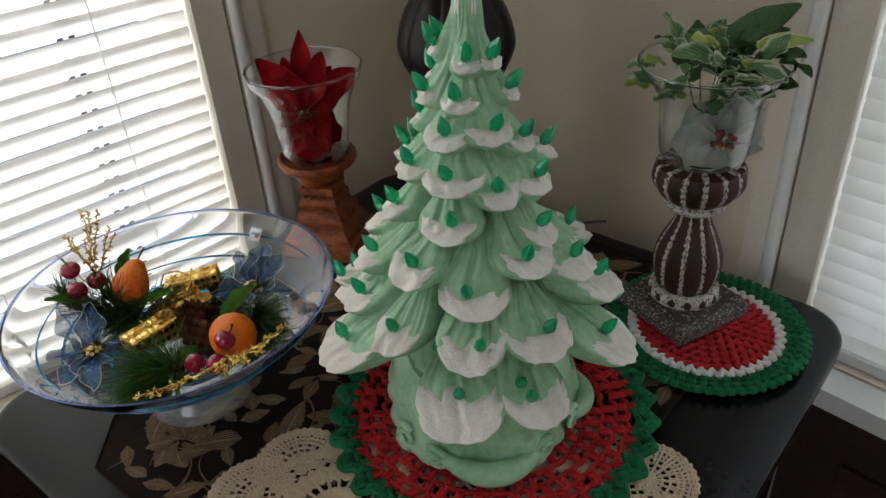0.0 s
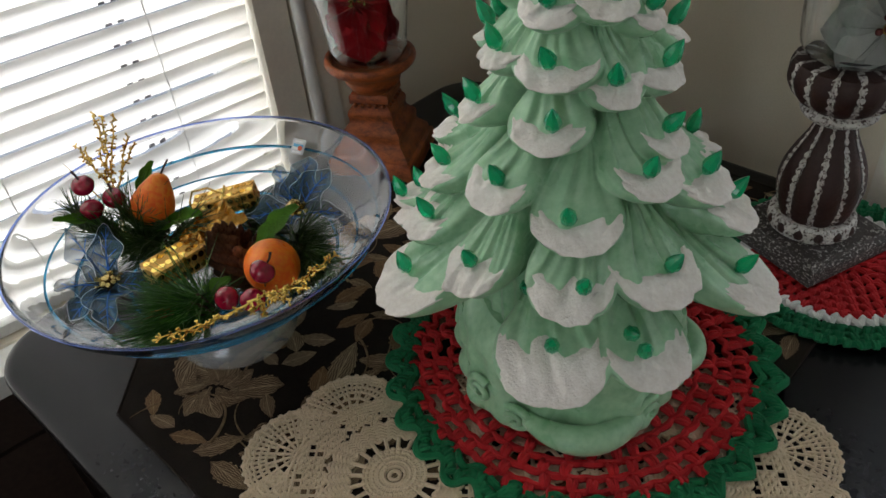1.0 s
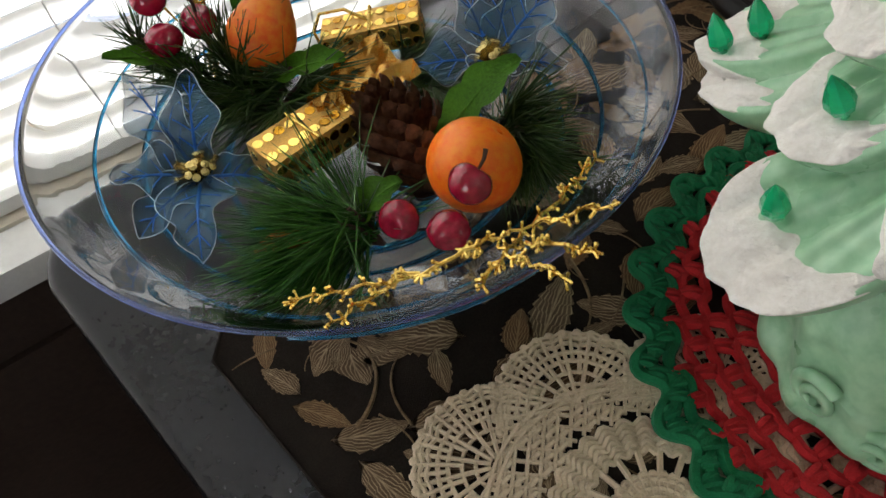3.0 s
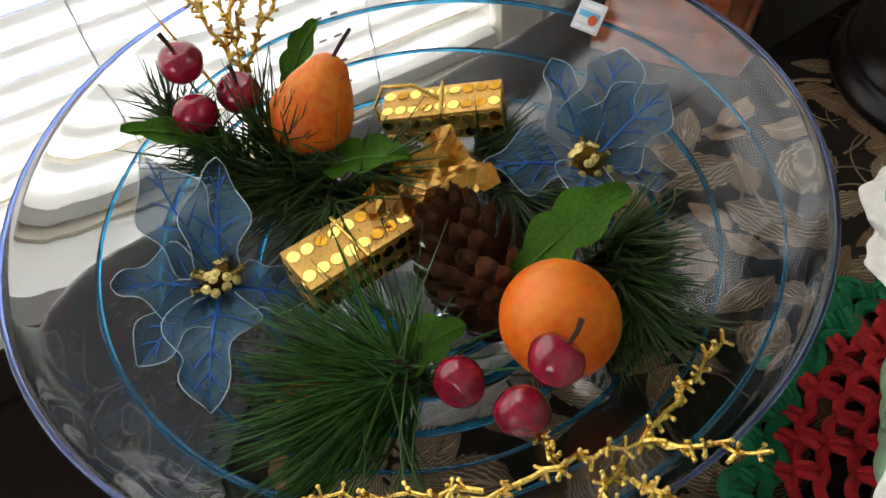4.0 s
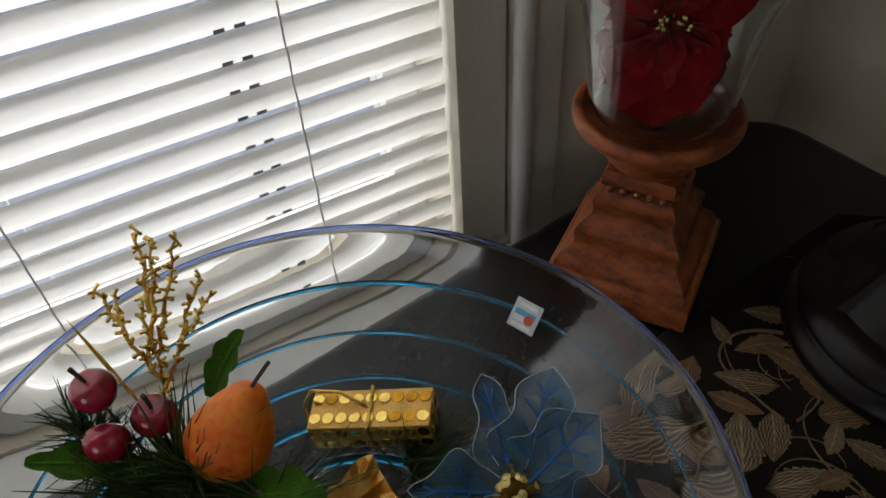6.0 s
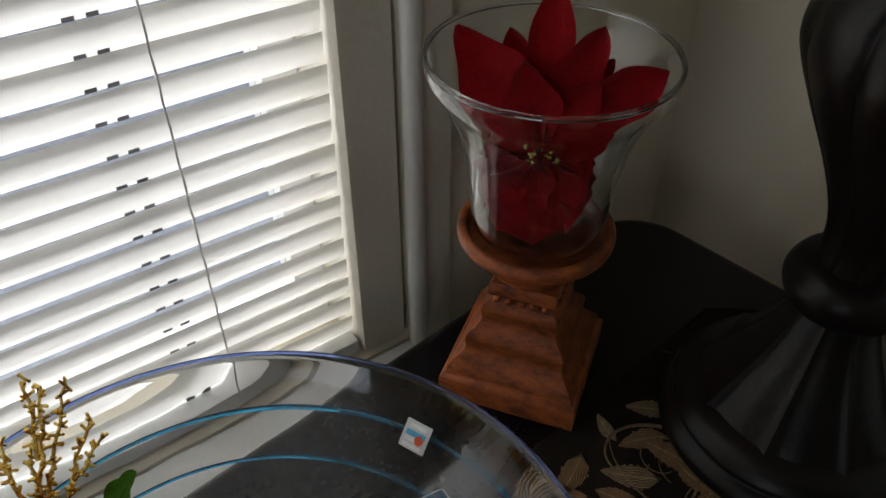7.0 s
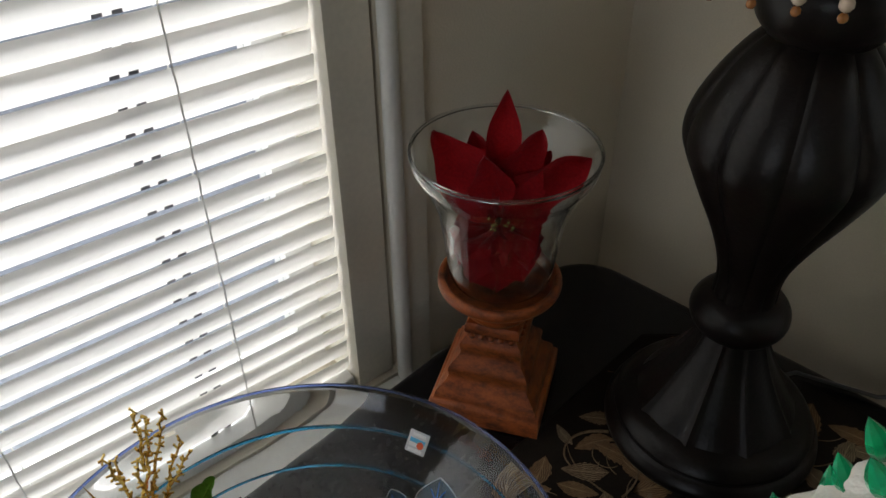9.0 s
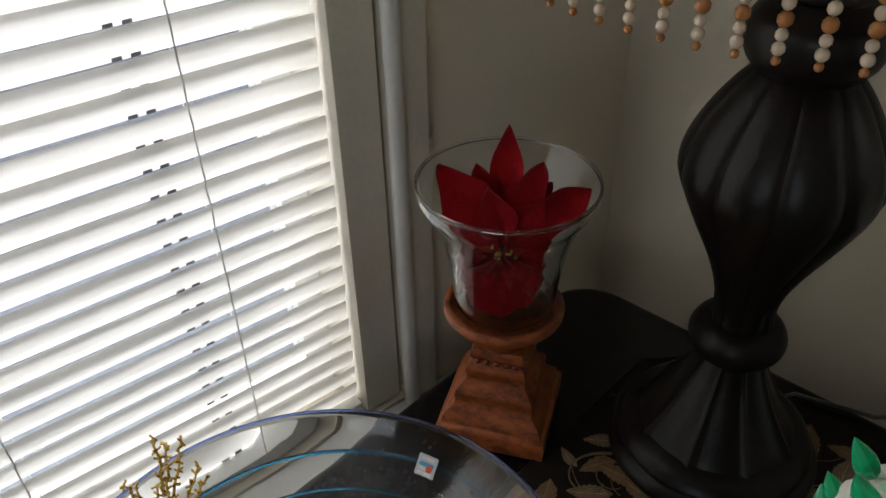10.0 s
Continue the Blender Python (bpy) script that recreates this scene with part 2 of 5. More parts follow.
def tube(bm, pts, radius, n=8, closed=False, mi=0):
    """A round rod along points; radius is a number or a function of 0..1."""
    pts = [Vector(q) for q in pts]
    rows, side = [], None
    for i, q in enumerate(pts):
        a, b = (pts[i - 1], pts[(i + 1) % len(pts)]) if closed else (pts[max(0, i - 1)], pts[min(len(pts) - 1, i + 1)])
        d = (b - a).normalized()
        if side is None:
            side = d.orthogonal().normalized()
        side = (side - d * side.dot(d)).normalized()
        up = d.cross(side)
        r = radius(i / max(1, len(pts) - 1)) if callable(radius) else radius
        rows.append([q + (side * math.cos(k * 2 * math.pi / n) + up * math.sin(k * 2 * math.pi / n)) * r for k in range(n)])
    vs = grid(bm, rows, close_u=closed, close_v=True, mi=mi)
    if not closed:
        bm.faces.new(vs[0][::-1]).material_index = mi
        bm.faces.new(vs[-1]).material_index = mi
    return vs


def blob(bm, centre, r, n=16, scale=(1, 1, 1), m=None, mod=None, mi=0):
    """A ball, squashed or dented by mod(direction)."""
    rows = []
    for i in range(n // 2 + 1):
        th = math.pi * i / (n // 2)
        row = []
        for k in range(n):
            d = Vector((math.sin(th) * math.cos(2 * math.pi * k / n), math.sin(th) * math.sin(2 * math.pi * k / n), math.cos(th)))
            q = d * r * (mod(d) if mod else 1)
            q = Vector((q.x * scale[0], q.y * scale[1], q.z * scale[2]))
            row.append((m @ q if m else q) + Vector(centre))
        rows.append(row)
    vs = grid(bm, rows, close_v=True, mi=mi)
    bmesh.ops.remove_doubles(bm, verts=vs[0] + vs[-1], dist=1e-6)
    for f in {f for row in vs[1:-1] for v in row if v.is_valid for f in v.link_faces}:
        f.normal_flip()


def plate(bm, outline, z0, z1, mi=0):
    """A flat slab with the given outline."""
    lo = [bm.verts.new((x, y, z0)) for x, y in outline]
    hi = [bm.verts.new((x, y, z1)) for x, y in outline]
    bm.faces.new(hi).material_index = mi
    bm.faces.new(lo[::-1]).material_index = mi
    for i in range(len(lo)):
        j = (i + 1) % len(lo)
        bm.faces.new((lo[i], lo[j], hi[j], hi[i])).material_index = mi


def structure(name, bm, material, label, category, m=ROOM, smooth=False):
    ob = mesh_ob(name, bm, material, smooth)
    ob.matrix_world = m
    return tagged(ob, label, category, kind="structure")

# ---- room ----
SILL, HEAD, H = 0.630, 2.10, 2.45
LX0, LX1 = -2.05, -0.313          # the left window along the left wall
RX0, RX1 = 0.583, 2.05            # the right window along the right wall


def wall_with_opening(axis, lo, hi, o0, o1, z0, z1, depth):
    """A wall in the room frame with one opening through it; depth runs outwards."""
    bm = bmesh.new()
    for a0, a1, b0, b1 in ((lo, o0, 0, H), (o1, hi, 0, H), (o0, o1, 0, z0), (o0, o1, z1, H)):
        if axis == "y":
            box(bm, min(0, depth), a0, b0, max(0, depth), a1, b1)
        else:
            box(bm, a0, min(0, depth), b0, a1, max(0, depth), b1)
    return bm


structure("wall_left", wall_with_opening("y", -3.8, 0.12, LX0, LX1, SILL, HEAD, -0.12), M_WALL, "beige painted plaster wall around a blind-covered window", "wall")
structure("wall_right", wall_with_opening("x", 0.0, 3.8, RX0, RX1, SILL, HEAD, 0.12), M_WALL, "beige painted plaster wall beside a window", "wall")
bm = bmesh.new()
for q in ((0, -3.8 - 0.12, 0, 1.4, -3.8, H), (3.0, -3.8 - 0.12, 0, 3.92, -3.8, H), (1.4, -3.92, 0, 3.0, -3.8, 0.8), (1.4, -3.92, 2.1, 3.0, -3.8, H)):
    box(bm, *q)
structure("wall_rear", bm, M_WALL, "plain beige wall behind the viewer with a window", "wall")
bm = bmesh.new()
box(bm, 3.8, -3.8, 0, 3.92, 0, H)
structure("wall_far", bm, M_WALL, "plain beige wall of the room", "wall")
bm = bmesh.new()
box(bm, -0.12, -3.92, H, 3.92, 0.12, H + 0.1)
structure("ceiling", bm, M_CEIL, "plain white ceiling", "ceiling")
bm = bmesh.new()
box(bm, -0.12, -3.92, -0.1, 3.92, 0.12, 0)
structure("floor", bm, M_FLOOR, "dark brown wooden floor", "floor")
# ground outside, coloured pale so the gaps between slats look grey-blue
bm = bmesh.new()
box(bm, -60, -60, -0.5, 60, 60, -0.3)
structure("ground", bm, mat("pale_ground", (0.42, 0.45, 0.50), 0.9, 0, 0.2, 2, 30), "pale grey ground outside the house, behind the blind's gaps", "ground")

# dark boards added below the sills, filling an unidentified dark area
for name, m in (("dark_infill_left", pose(0, -3.75, 0, 0, 0, 90)), ("dark_infill_right", pose(0.03, 0, 0))):
    infill = thing(name, ROOM @ m, "dark brown boards added to fill the dark area under the window", "panelling", kind="structure")
    for k in range(6):
        bm = bmesh.new()
        box(bm, k * 0.62, -0.014, 0.02, k * 0.62 + 0.6, -0.002, SILL - 0.045, bevel=0.002)
        board = part("panel", bm, M_INFILL, infill)
        bm = bmesh.new()
        box(bm, k * 0.62 + 0.07, -0.022, 0.10, k * 0.62 + 0.53, -0.0141, SILL - 0.12, bevel=0.003)
        part("raised_field", bm, M_INFILL, board)


def window(name, to_wall, width, label):
    """Casing, sill and sash of one window, laid out with x along the wall from the near jamb, y out of the room."""
    w = thing(name, ROOM @ to_wall, label, "window", kind="structure")
    hz = HEAD - SILL
    bm = bmesh.new()                                    # flat jamb boards in the reveal, round the blind
    box(bm, 0.004, 0.006, SILL + 0.002, 0.046, 0.095, HEAD - 0.002, bevel=0.002)
    box(bm, width - 0.046, 0.006, SILL + 0.002, width - 0.004, 0.095, HEAD - 0.002, bevel=0.002)
    box(bm, 0.046, 0.006, HEAD - 0.03, width - 0.046, 0.095, HEAD - 0.002, bevel=0.002)
    part("jamb_lining", bm, M_JAMB, w, "beige painted jamb boards")
    for side, x in (("near", 0.0), ("far", width)):
        s = 1 if x else -1
        bm = bmesh.new()                                # casing with a rounded inner bead
        box(bm, min(x, x + s * 0.035), -0.010, SILL, max(x, x + s * 0.035), 0.0, HEAD + 0.035, bevel=0.003)
        casing = part("casing", bm, M_JAMB, w, "beige painted casing")
        # white against the beige casing, for the light that its edge catches
        bm = bmesh.new()
        tube(bm, [(x + s * 0.0015, -0.0085, SILL + 0.001), (x + s * 0.0015, -0.0085, HEAD)], 0.0078, 14)
        part("bead_moulding", bm, M_TRIM, casing, "rounded casing bead, white for the light on its edge")
    bm = bmesh.new()
    box(bm, -0.035, -0.010, HEAD + 0.036, width + 0.035, 0.0, HEAD + 0.075, bevel=0.003)
    part("head_casing", bm, M_TRIM, w)
    bm = bmesh.new()
    box(bm, -0.07, -0.045, SILL - 0.03, width + 0.07, -0.0005, SILL - 0.002, bevel=0.005)
    box(bm, 0.003, 0.0, SILL - 0.03, width - 0.003, 0.118, SILL - 0.002)
    part("window_sill", bm, M_TRIM, w, "white painted window sill")
    bm = bmesh.new()
    for x0, x1, z0, z1 in ((0.047, 0.076, SILL, HEAD - 0.03), (width - 0.076, width - 0.047, SILL, HEAD - 0.03), (0.076, width - 0.076, SILL, SILL + 0.05),
                           (0.076, width - 0.076, HEAD - 0.08, HEAD - 0.03), (width / 2 - 0.025, width / 2 + 0.025, SILL + 0.05, HEAD - 0.08)):
        box(bm, x0, 0.07, z0, x1, 0.1, z1, bevel=0.003)
    part("window_frame", bm, M_TRIM, w)
    for x0, x1 in ((0.076, width / 2 - 0.025), (width / 2 + 0.025, width - 0.076)):
        bm = bmesh.new()
        box(bm, x0, 0.083, SILL + 0.05, x1, 0.087, HEAD - 0.08)
        part("pane", bm, M_PANE, w).visible_shadow = False
    return w


TO_RIGHT = pose(RX0, 0, 0)


def flipped(bm):
    bmesh.ops.reverse_faces(bm, faces=bm.faces[:])


window("window_1", TO_RIGHT, RX1 - RX0, "white painted window beside the wall corner, its blind closed")
# the left one is the mirror image: build it with x running backwards
window("window_2", pose(0, LX0, 0, 0, 0, 90), LX1 - LX0, "white painted bright window with a closed blind")


def blind(name, m, width, label, droop_from, bottom, tilt, depth, chord, holes=0.0):
    """A venetian blind, x along the wall, y out of the room; slat by slat, with ladder cords."""
    b = thing(name, ROOM @ m, label, "blind")
    pitch, n = 0.0215, int((HEAD - 0.09 - bottom) / 0.0215)
    bow = 0.0026 if tilt > 0 else -0.0022
    me = slots = None
    for k in range(n):
        z = bottom + 0.022 + k * pitch
        if me is None:
            bm = bmesh.new()
            rows = []
            for i in range(9):
                row = []
                for j in range(7):
                    u = (j / 6 - 0.5) * chord
                    row.append((i / 8 * width, u, bow * (1 - (2 * u / chord) ** 2)))
                rows.append(row)
            grid(bm, rows)
            slat = part("slat", bm, M_SLAT, b)
            me = slat.data
        else:
            slat = new("slat", me)
            slat.parent = b
        slat.matrix_local = pose(0, depth, z, tilt + random.uniform(-0.5, 0.5), random.uniform(-0.05, 0.05), random.uniform(-0.05, 0.05))
        if holes and z < 1.35:                           # dark blocks painted as the shade in the two lift cord slots
            if slots is None:
                bm = bmesh.new()
                e = -chord / 2 if tilt > 0 else chord / 2 - 0.0022
                for x in (holes - 0.021, holes - 0.034):
                    box(bm, x - 0.0034, e - 0.0016, -0.0012, x + 0.0034, e + 0.0016, 0.0006)
                slot = part("cord_slot", bm, M_SLOT, slat, "punched cord slot, its shade put in as dark colour")
                slots = slot.data
            else:
                slot = new("cord_slot", slots)
                slot.parent = slat
    bm = bmesh.new()
    box(bm, 0, depth - 0.012, bottom - 0.005, width, depth + 0.012, bottom + 0.009, bevel=0.003)
    part("bottom_rail", bm, M_TRIM, b)
    bm = bmesh.new()
    box(bm, 0, depth - 0.02, HEAD - 0.075, width, depth + 0.02, HEAD - 0.034, bevel=0.002)
    part("head_rail", bm, M_TRIM, b)
    for x in droop_from:
        for dx, dy in ((0.0, -0.0145), (0.006, 0.013)):
            bm = bmesh.new()
            pts = [(x + dx + 0.0003 * math.sin(k * 1.9 + dx * 900), depth + dy + 0.0005 * math.sin(k * 2.7), bottom + 0.004 + (HEAD - 0.075 - bottom) * k / 130) for k in range(131)]
            tube(bm, pts, 0.0007, 5)
            part("ladder_cord", bm, M_TRIM, b, "thin white cord")
    return b


LW = LX1 - LX0
blind("venetian_blind", pose(0, LX0, 0, 0, 0, 90), LW - 0.049, "white vinyl venetian blind, nearly closed, glowing with daylight", (0.1, 0.7, LW - 0.351, LW - 0.162), SILL + 0.006, -76, 0.022, 0.0240, LW - 0.162)
blind("venetian_blind", pose(RX0 + 0.049, 0, 0), RX1 - RX0 - 0.098, "white vinyl venetian blind, closed, softly lit by daylight", (0.25, 0.9), SILL + 0.006, 73, 0.022, 0.0290)

# ---- table ----
TZ = 0.732
TABLE = pose(-0.042, 0.613, 0, 0, 0, -39)


def rounded_square(half, r, n=8, cut=0.0):
    out = []
    for k, (sx, sy) in enumerate(((1, 1), (-1, 1), (-1, -1), (1, -1))):
        for i in range(n + 1):
            a = math.pi / 2 * (k + i / n)
            out.append((sx * (half - r) + r * math.cos(a), sy * (half - r) + r * math.sin(a)))
    return out


table = thing("side_table", TABLE, "black lacquered square side table with rounded corners", "table")
bm = bmesh.new()
rows = []
for inset, z in ((0.006, TZ - 0.026), (0.0, TZ - 0.020), (0.0, TZ - 0.007), (0.002, TZ - 0.003), (0.006, TZ - 0.0008), (0.010, TZ)):
    rows.append([(x, y, z) for x, y in rounded_square(0.322 - inset, 0.055 - inset, 10)])
vs = grid(bm, rows, close_v=True)
bm.faces.new(vs[-1])
bm.faces.new(vs[0][::-1])
part("tabletop", bm, M_BLACK, table, angle=60)
for q in ((-0.26, -0.27, 0.26, -0.25), (-0.26, 0.25, 0.26, 0.27), (-0.27, -0.25, -0.25, 0.25), (0.25, -0.25, 0.27, 0.25)):
    bm = bmesh.new()
    box(bm, q[0], q[1], TZ - 0.10, q[2], q[3], TZ - 0.0262, bevel=0.002)
    part("apron", bm, M_BLACK, table)
for sx in (-1, 1):
    for sy in (-1, 1):
        bm = bmesh.new()
        rows = [[(sx * 0.268 + w * a, sy * 0.268 + w * b, z) for a, b in ((-1, -1), (1, -1), (1, 1), (-1, 1))] for w, z in ((0.014, 0), (0.022, TZ - 0.1), (0.022, TZ - 0.0262))]
        vs = grid(bm, rows, close_v=True)
        bm.faces.new(vs[-1]), bm.faces.new(vs[0][::-1])
        part("leg", bm, M_BLACK, table)

# ---- tapestry cloth ----
CZ = TZ + 0.0015
CLOTH = pose(-0.029, 0.610, CZ, 0, 0, 50.3)     # x along the long side
HX, HY, CUT = 0.288, 0.212, 0.045


def cloth_outline(inset):
    x, y, c = HX - inset, HY - inset, CUT
    return [(x, -y + c), (x, y - c), (x - c, y), (-x + c, y), (-x, y - c), (-x, -y + c), (-x + c, -y), (x - c, -y)]


cloth = thing("tapestry_cloth", CLOTH, "black and taupe floral tapestry cloth with cut corners on the table", "tablecloth")
bm = bmesh.new()
plate(bm, cloth_outline(0), -0.001, 0.0008)
part("ground_weave", bm, M_CLOTH, cloth)
bm = bmesh.new()
o = [(x, y, 0.0008) for x, y in cloth_outline(0.001)]
tube(bm, o, 0.0011, 6, closed=True)
part("piping", bm, M_CLOTH, cloth)


def leaf_shape(bm, x, y, ang, length, width, z, teeth=7, bend=0.15, seed=0):
    """A toothed leaf lying flat, as a strip of quads either side of its rib."""
    n = teeth * 4
    ca, sa = math.cos(ang), math.sin(ang)
    rows = []
    for i in range(n + 1):
        u = i / n
        w = width * math.sin(math.pi * u ** 0.72) ** 0.85 * (0.80 + 0.24 * (1 - (u * teeth + 0.13 * seed) % 1.0)) + 0.0003
        cx, cy = u * length, bend * length * u * u
        lean = 0.10 * length * (1 - u)
        rows.append([(x + ca * (cx + lean * s * s) - sa * (cy + s * w), y + sa * (cx + lean * s * s) + ca * (cy + s * w), z) for s in (-1, -0.5, 0, 0.5, 1)])
    grid_uv(bm, rows)


def on_cloth(x, y, inset=0.004):
    return abs(x) < HX - inset and abs(y) < HY - inset and abs(x) + abs(y) < HX + HY - CUT - inset


rng = random.Random(7)
roses = [(-0.222, 0.128), (-0.05, 0.172), (0.15, 0.14), (0.24, -0.03), (-0.10, -0.15), (0.11, -0.16), (0.0, 0.03)]
for i, (x, y) in enumerate(roses):                      # woven roses, petal round petal
    rose = None
    for ring, (rad, cnt) in enumerate(((0.026, 7), (0.018, 5), (0.011, 4), (0.005, 3))):
        for k in range(cnt):
            a = 2 * math.pi * (k + 0.37 * ring) / cnt + i
            bm = bmesh.new()
            leaf_shape(bm, x + rad * 0.35 * math.cos(a), y + rad * 0.35 * math.sin(a), a + 0.5, rad * 0.95, rad * 0.42, 0.0011 + 0.00025 * ring, 3, 0.35, k)
            if rose is None:
                rose = part("woven_rose", bm, M_WOVEN[i % 3], cloth, "taupe woven rose")
            else:
                part("woven_petal", bm, M_WOVEN[i % 3], rose)
leaves, tries = [], 0
while len(leaves) < 240 and tries < 30000:
    tries += 1
    x, y, a, ln = rng.uniform(-HX, HX), rng.uniform(-HY, HY), rng.uniform(0, 6.28), rng.uniform(0.022, 0.058)
    ex, ey = x + ln * math.cos(a), y + ln * math.sin(a)
    mx_, my_ = (x + ex) / 2, (y + ey) / 2
    if on_cloth(x, y) and on_cloth(ex, ey) and on_cloth(mx_ - 0.3 * (ey - y), my_ + 0.3 * (ex - x)) and on_cloth(mx_ + 0.3 * (ey - y), my_ - 0.3 * (ex - x)) \
            and all(math.hypot(mx_ - q[0], my_ - q[1]) > 0.37 * (ln + q[5]) * 0.68 for q in leaves) and all(math.hypot(mx_ - q[0], my_ - q[1]) > 0.026 + 0.2 * ln for q in roses):
        leaves.append((mx_, my_, x, y, a, ln))
for i, (_, _, x, y, a, ln) in enumerate(leaves):
    bm = bmesh.new()
    leaf_shape(bm, x, y, a, ln, ln * rng.uniform(0.20, 0.29), 0.00105 + 0.00002 * (i % 9), rng.choice((5, 7, 8)), rng.uniform(-0.2, 0.2), i)
    part("woven_leaf", bm, M_WOVEN[rng.choice((0, 0, 1, 1, 2))], cloth, "taupe woven leaf" if i == 0 else "")
for i in range(95):                                    # curling tendrils and stems
    x, y, a = rng.uniform(-HX + 0.02, HX - 0.02), rng.uniform(-HY + 0.02, HY - 0.02), rng.uniform(0, 6.28)
    pts, curl = [], rng.choice((-1, 1)) * rng.uniform(4, 16)
    for k in range(rng.choice((30, 46, 60))):
        if on_cloth(x, y):
            pts.append((x, y, 0.0010))
        x, y = x + 0.0020 * math.cos(a), y + 0.0020 * math.sin(a)
        a += curl * 0.0020 * (1 + 0.12 * k)
    if len(pts) > 12:
        bm = bmesh.new()
        wide = rng.choice((0.0004, 0.0006, 0.0011))
        tube(bm, pts, lambda u: wide * (1 - u) + 0.0003, 5)
        part("tendril", bm, M_CLOTH3, cloth)

# ---- lace doily ----
LACE = pose(-0.02, 0.428, CZ + 0.0018)


def lace_edge(a, grow=1.0):
    c, s = abs(math.cos(a)), abs(math.sin(a))
    return ((c / 0.198) ** 2.7 + (s / 0.107) ** 2.7) ** (-1 / 2.7) * grow


lace = thing("lace_doily", LACE, "ecru crocheted cotton lace doily with flower motifs", "doily")


def yarn_ring(bm, f, bumps, r, z, amp=0.0, n=None, lift=0.0006):
    n = n or bumps * 6
    pts = [(f(a)[0], f(a)[1], z + lift * math.sin(bumps * a)) for a in (2 * math.pi * k / n for k in range(n))]
    tube(bm, pts, r, 6, closed=True)


def petal_net(bm, cx, cy, rad, n, z, r):
    """Rings and spokes of crochet round a centre."""
    for q in (0.08, 0.16, 0.24, 0.32, 0.40, 0.46, 0.60, 0.70, 0.76, 0.82, 0.88, 0.94, 1.0):
        if q in (0.60,):
            continue
        yarn_ring(bm, lambda a: (cx + rad * q * (1 + 0.03 * math.sin(n * a)) * math.cos(a), cy + rad * q * (1 + 0.03 * math.sin(n * a)) * math.sin(a)), n, r * (1.35 if q > 0.65 else 1.1), z)
    for k in range(n * 2):
        a = math.pi * k / n
        for q0, q1 in ((0.14, 0.46), (0.72, 1.0)):
            tube(bm, [(cx + rad * q * math.cos(a), cy + rad * q * math.sin(a), z) for q in (q0, (q0 + q1) / 2, q1)], r, 5)
        if k % 3 == 0:
            tube(bm, [(cx + rad * q * math.cos(a), cy + rad * q * math.sin(a), z) for q in (0.46, 0.72)], r * 1.3, 5)


bm = bmesh.new()
CENTRES = [(-0.096, 0.010), (0.096, 0.010), (0.0, -0.045), (0.0, 0.05)]
for cx, cy in CENTRES:
    petal_net(bm, cx, cy, 0.047, 30, 0, 0.00125)
part("flower_motif", bm, M_LACE, lace)
bm = bmesh.new()
# filet mesh between the motifs, in little blocks and holes
step = 0.0062
for i in range(-34, 35):
    for j in range(-19, 20):
        x, y = i * step, j * step
        d = math.hypot(x, y)
        a = math.atan2(y, x)
        if d > lace_edge(a) - 0.027 or min(math.hypot(x - cx, y - cy) for cx, cy in CENTRES) < 0.049:
            continue
        tube(bm, [(x - step / 2, y, 0), (x, y, 0.0004), (x + step / 2, y, 0)], 0.0011, 5)
        tube(bm, [(x, y - step / 2, 0), (x, y, 0.0006), (x, y + step / 2, 0)], 0.0011, 5)
        if (i // 2 + j // 2) % 3 != 1 or (i + j) % 4 == 0:
            tube(bm, [(x + 0.0012, y + step * 0.1, 0.0002), (x + step * 0.8, y + step * 0.8, 0.0002)], 0.0016, 5)
            tube(bm, [(x + step * 0.5, y + step * 0.1, 0.0002), (x + step * 0.4, y + step * 0.9, 0.0002)], 0.0014, 5)
part("filet_mesh", bm, M_LACE, lace)
# fan scallops all round, each of rays, arcs and a bumpy outer row
ring = [(lace_edge(a) * math.cos(a), lace_edge(a) * math.sin(a)) for a in (2 * math.pi * k / 720 for k in range(720))]
run = [0.0]
for k in range(720):
    run.append(run[-1] + math.dist(ring[k], ring[(k + 1) % 720]))
FANS = 14
for k in range(FANS):
    at = next(i for i, q in enumerate(run) if q >= run[-1] * (k + 0.5) / FANS) % 720
    (x0, y0), (x1, y1) = ring[at - 1], ring[(at + 1) % 720]
    out = math.atan2(-(x1 - x0), y1 - y0)
    fan = run[-1] / FANS * 0.54
    cx, cy = ring[at][0] - 0.72 * fan * math.cos(out), ring[at][1] - 0.72 * fan * math.sin(out)
    bm = bmesh.new()
    for q, wide in ((0.30, 1.9), (0.46, 1.85), (0.62, 1.8), (0.74, 1.75), (0.83, 1.72), (0.91, 1.7), (0.98, 1.65)):
        pts = []
        for i in range(49):
            b = out + wide * (i / 24 - 1)
            rr = fan * (q + (0.05 * abs(math.sin(4.5 * math.pi * (i / 24 - 1))) if q > 0.8 else 0.0))
            pts.append((cx + rr * math.cos(b), cy + rr * math.sin(b), 0.0004 + 0.0004 * math.sin(2.1 * i)))
        tube(bm, pts, 0.0013 if q > 0.6 else 0.0011, 5)
    for i in range(27):
        b = out + 1.7 * (i / 13 - 1)
        q0 = 0.12 if i % 3 == 0 else (0.44 if i % 3 == 1 else 0.60)
        tube(bm, [(cx + fan * q * math.cos(b), cy + fan * q * math.sin(b), 0.0005) for q in (q0, 0.8, 1.0)], 0.0012, 5)
    for i in range(19):
        b = out + 1.6 * (i / 9 - 1)
        blob(bm, (cx + fan * 1.02 * math.cos(b), cy + fan * 1.02 * math.sin(b), 0.0005), 0.0025, 8, (1, 1, 0.7))
    part("fan_scallop", bm, M_LACE, lace)
bm = bmesh.new()
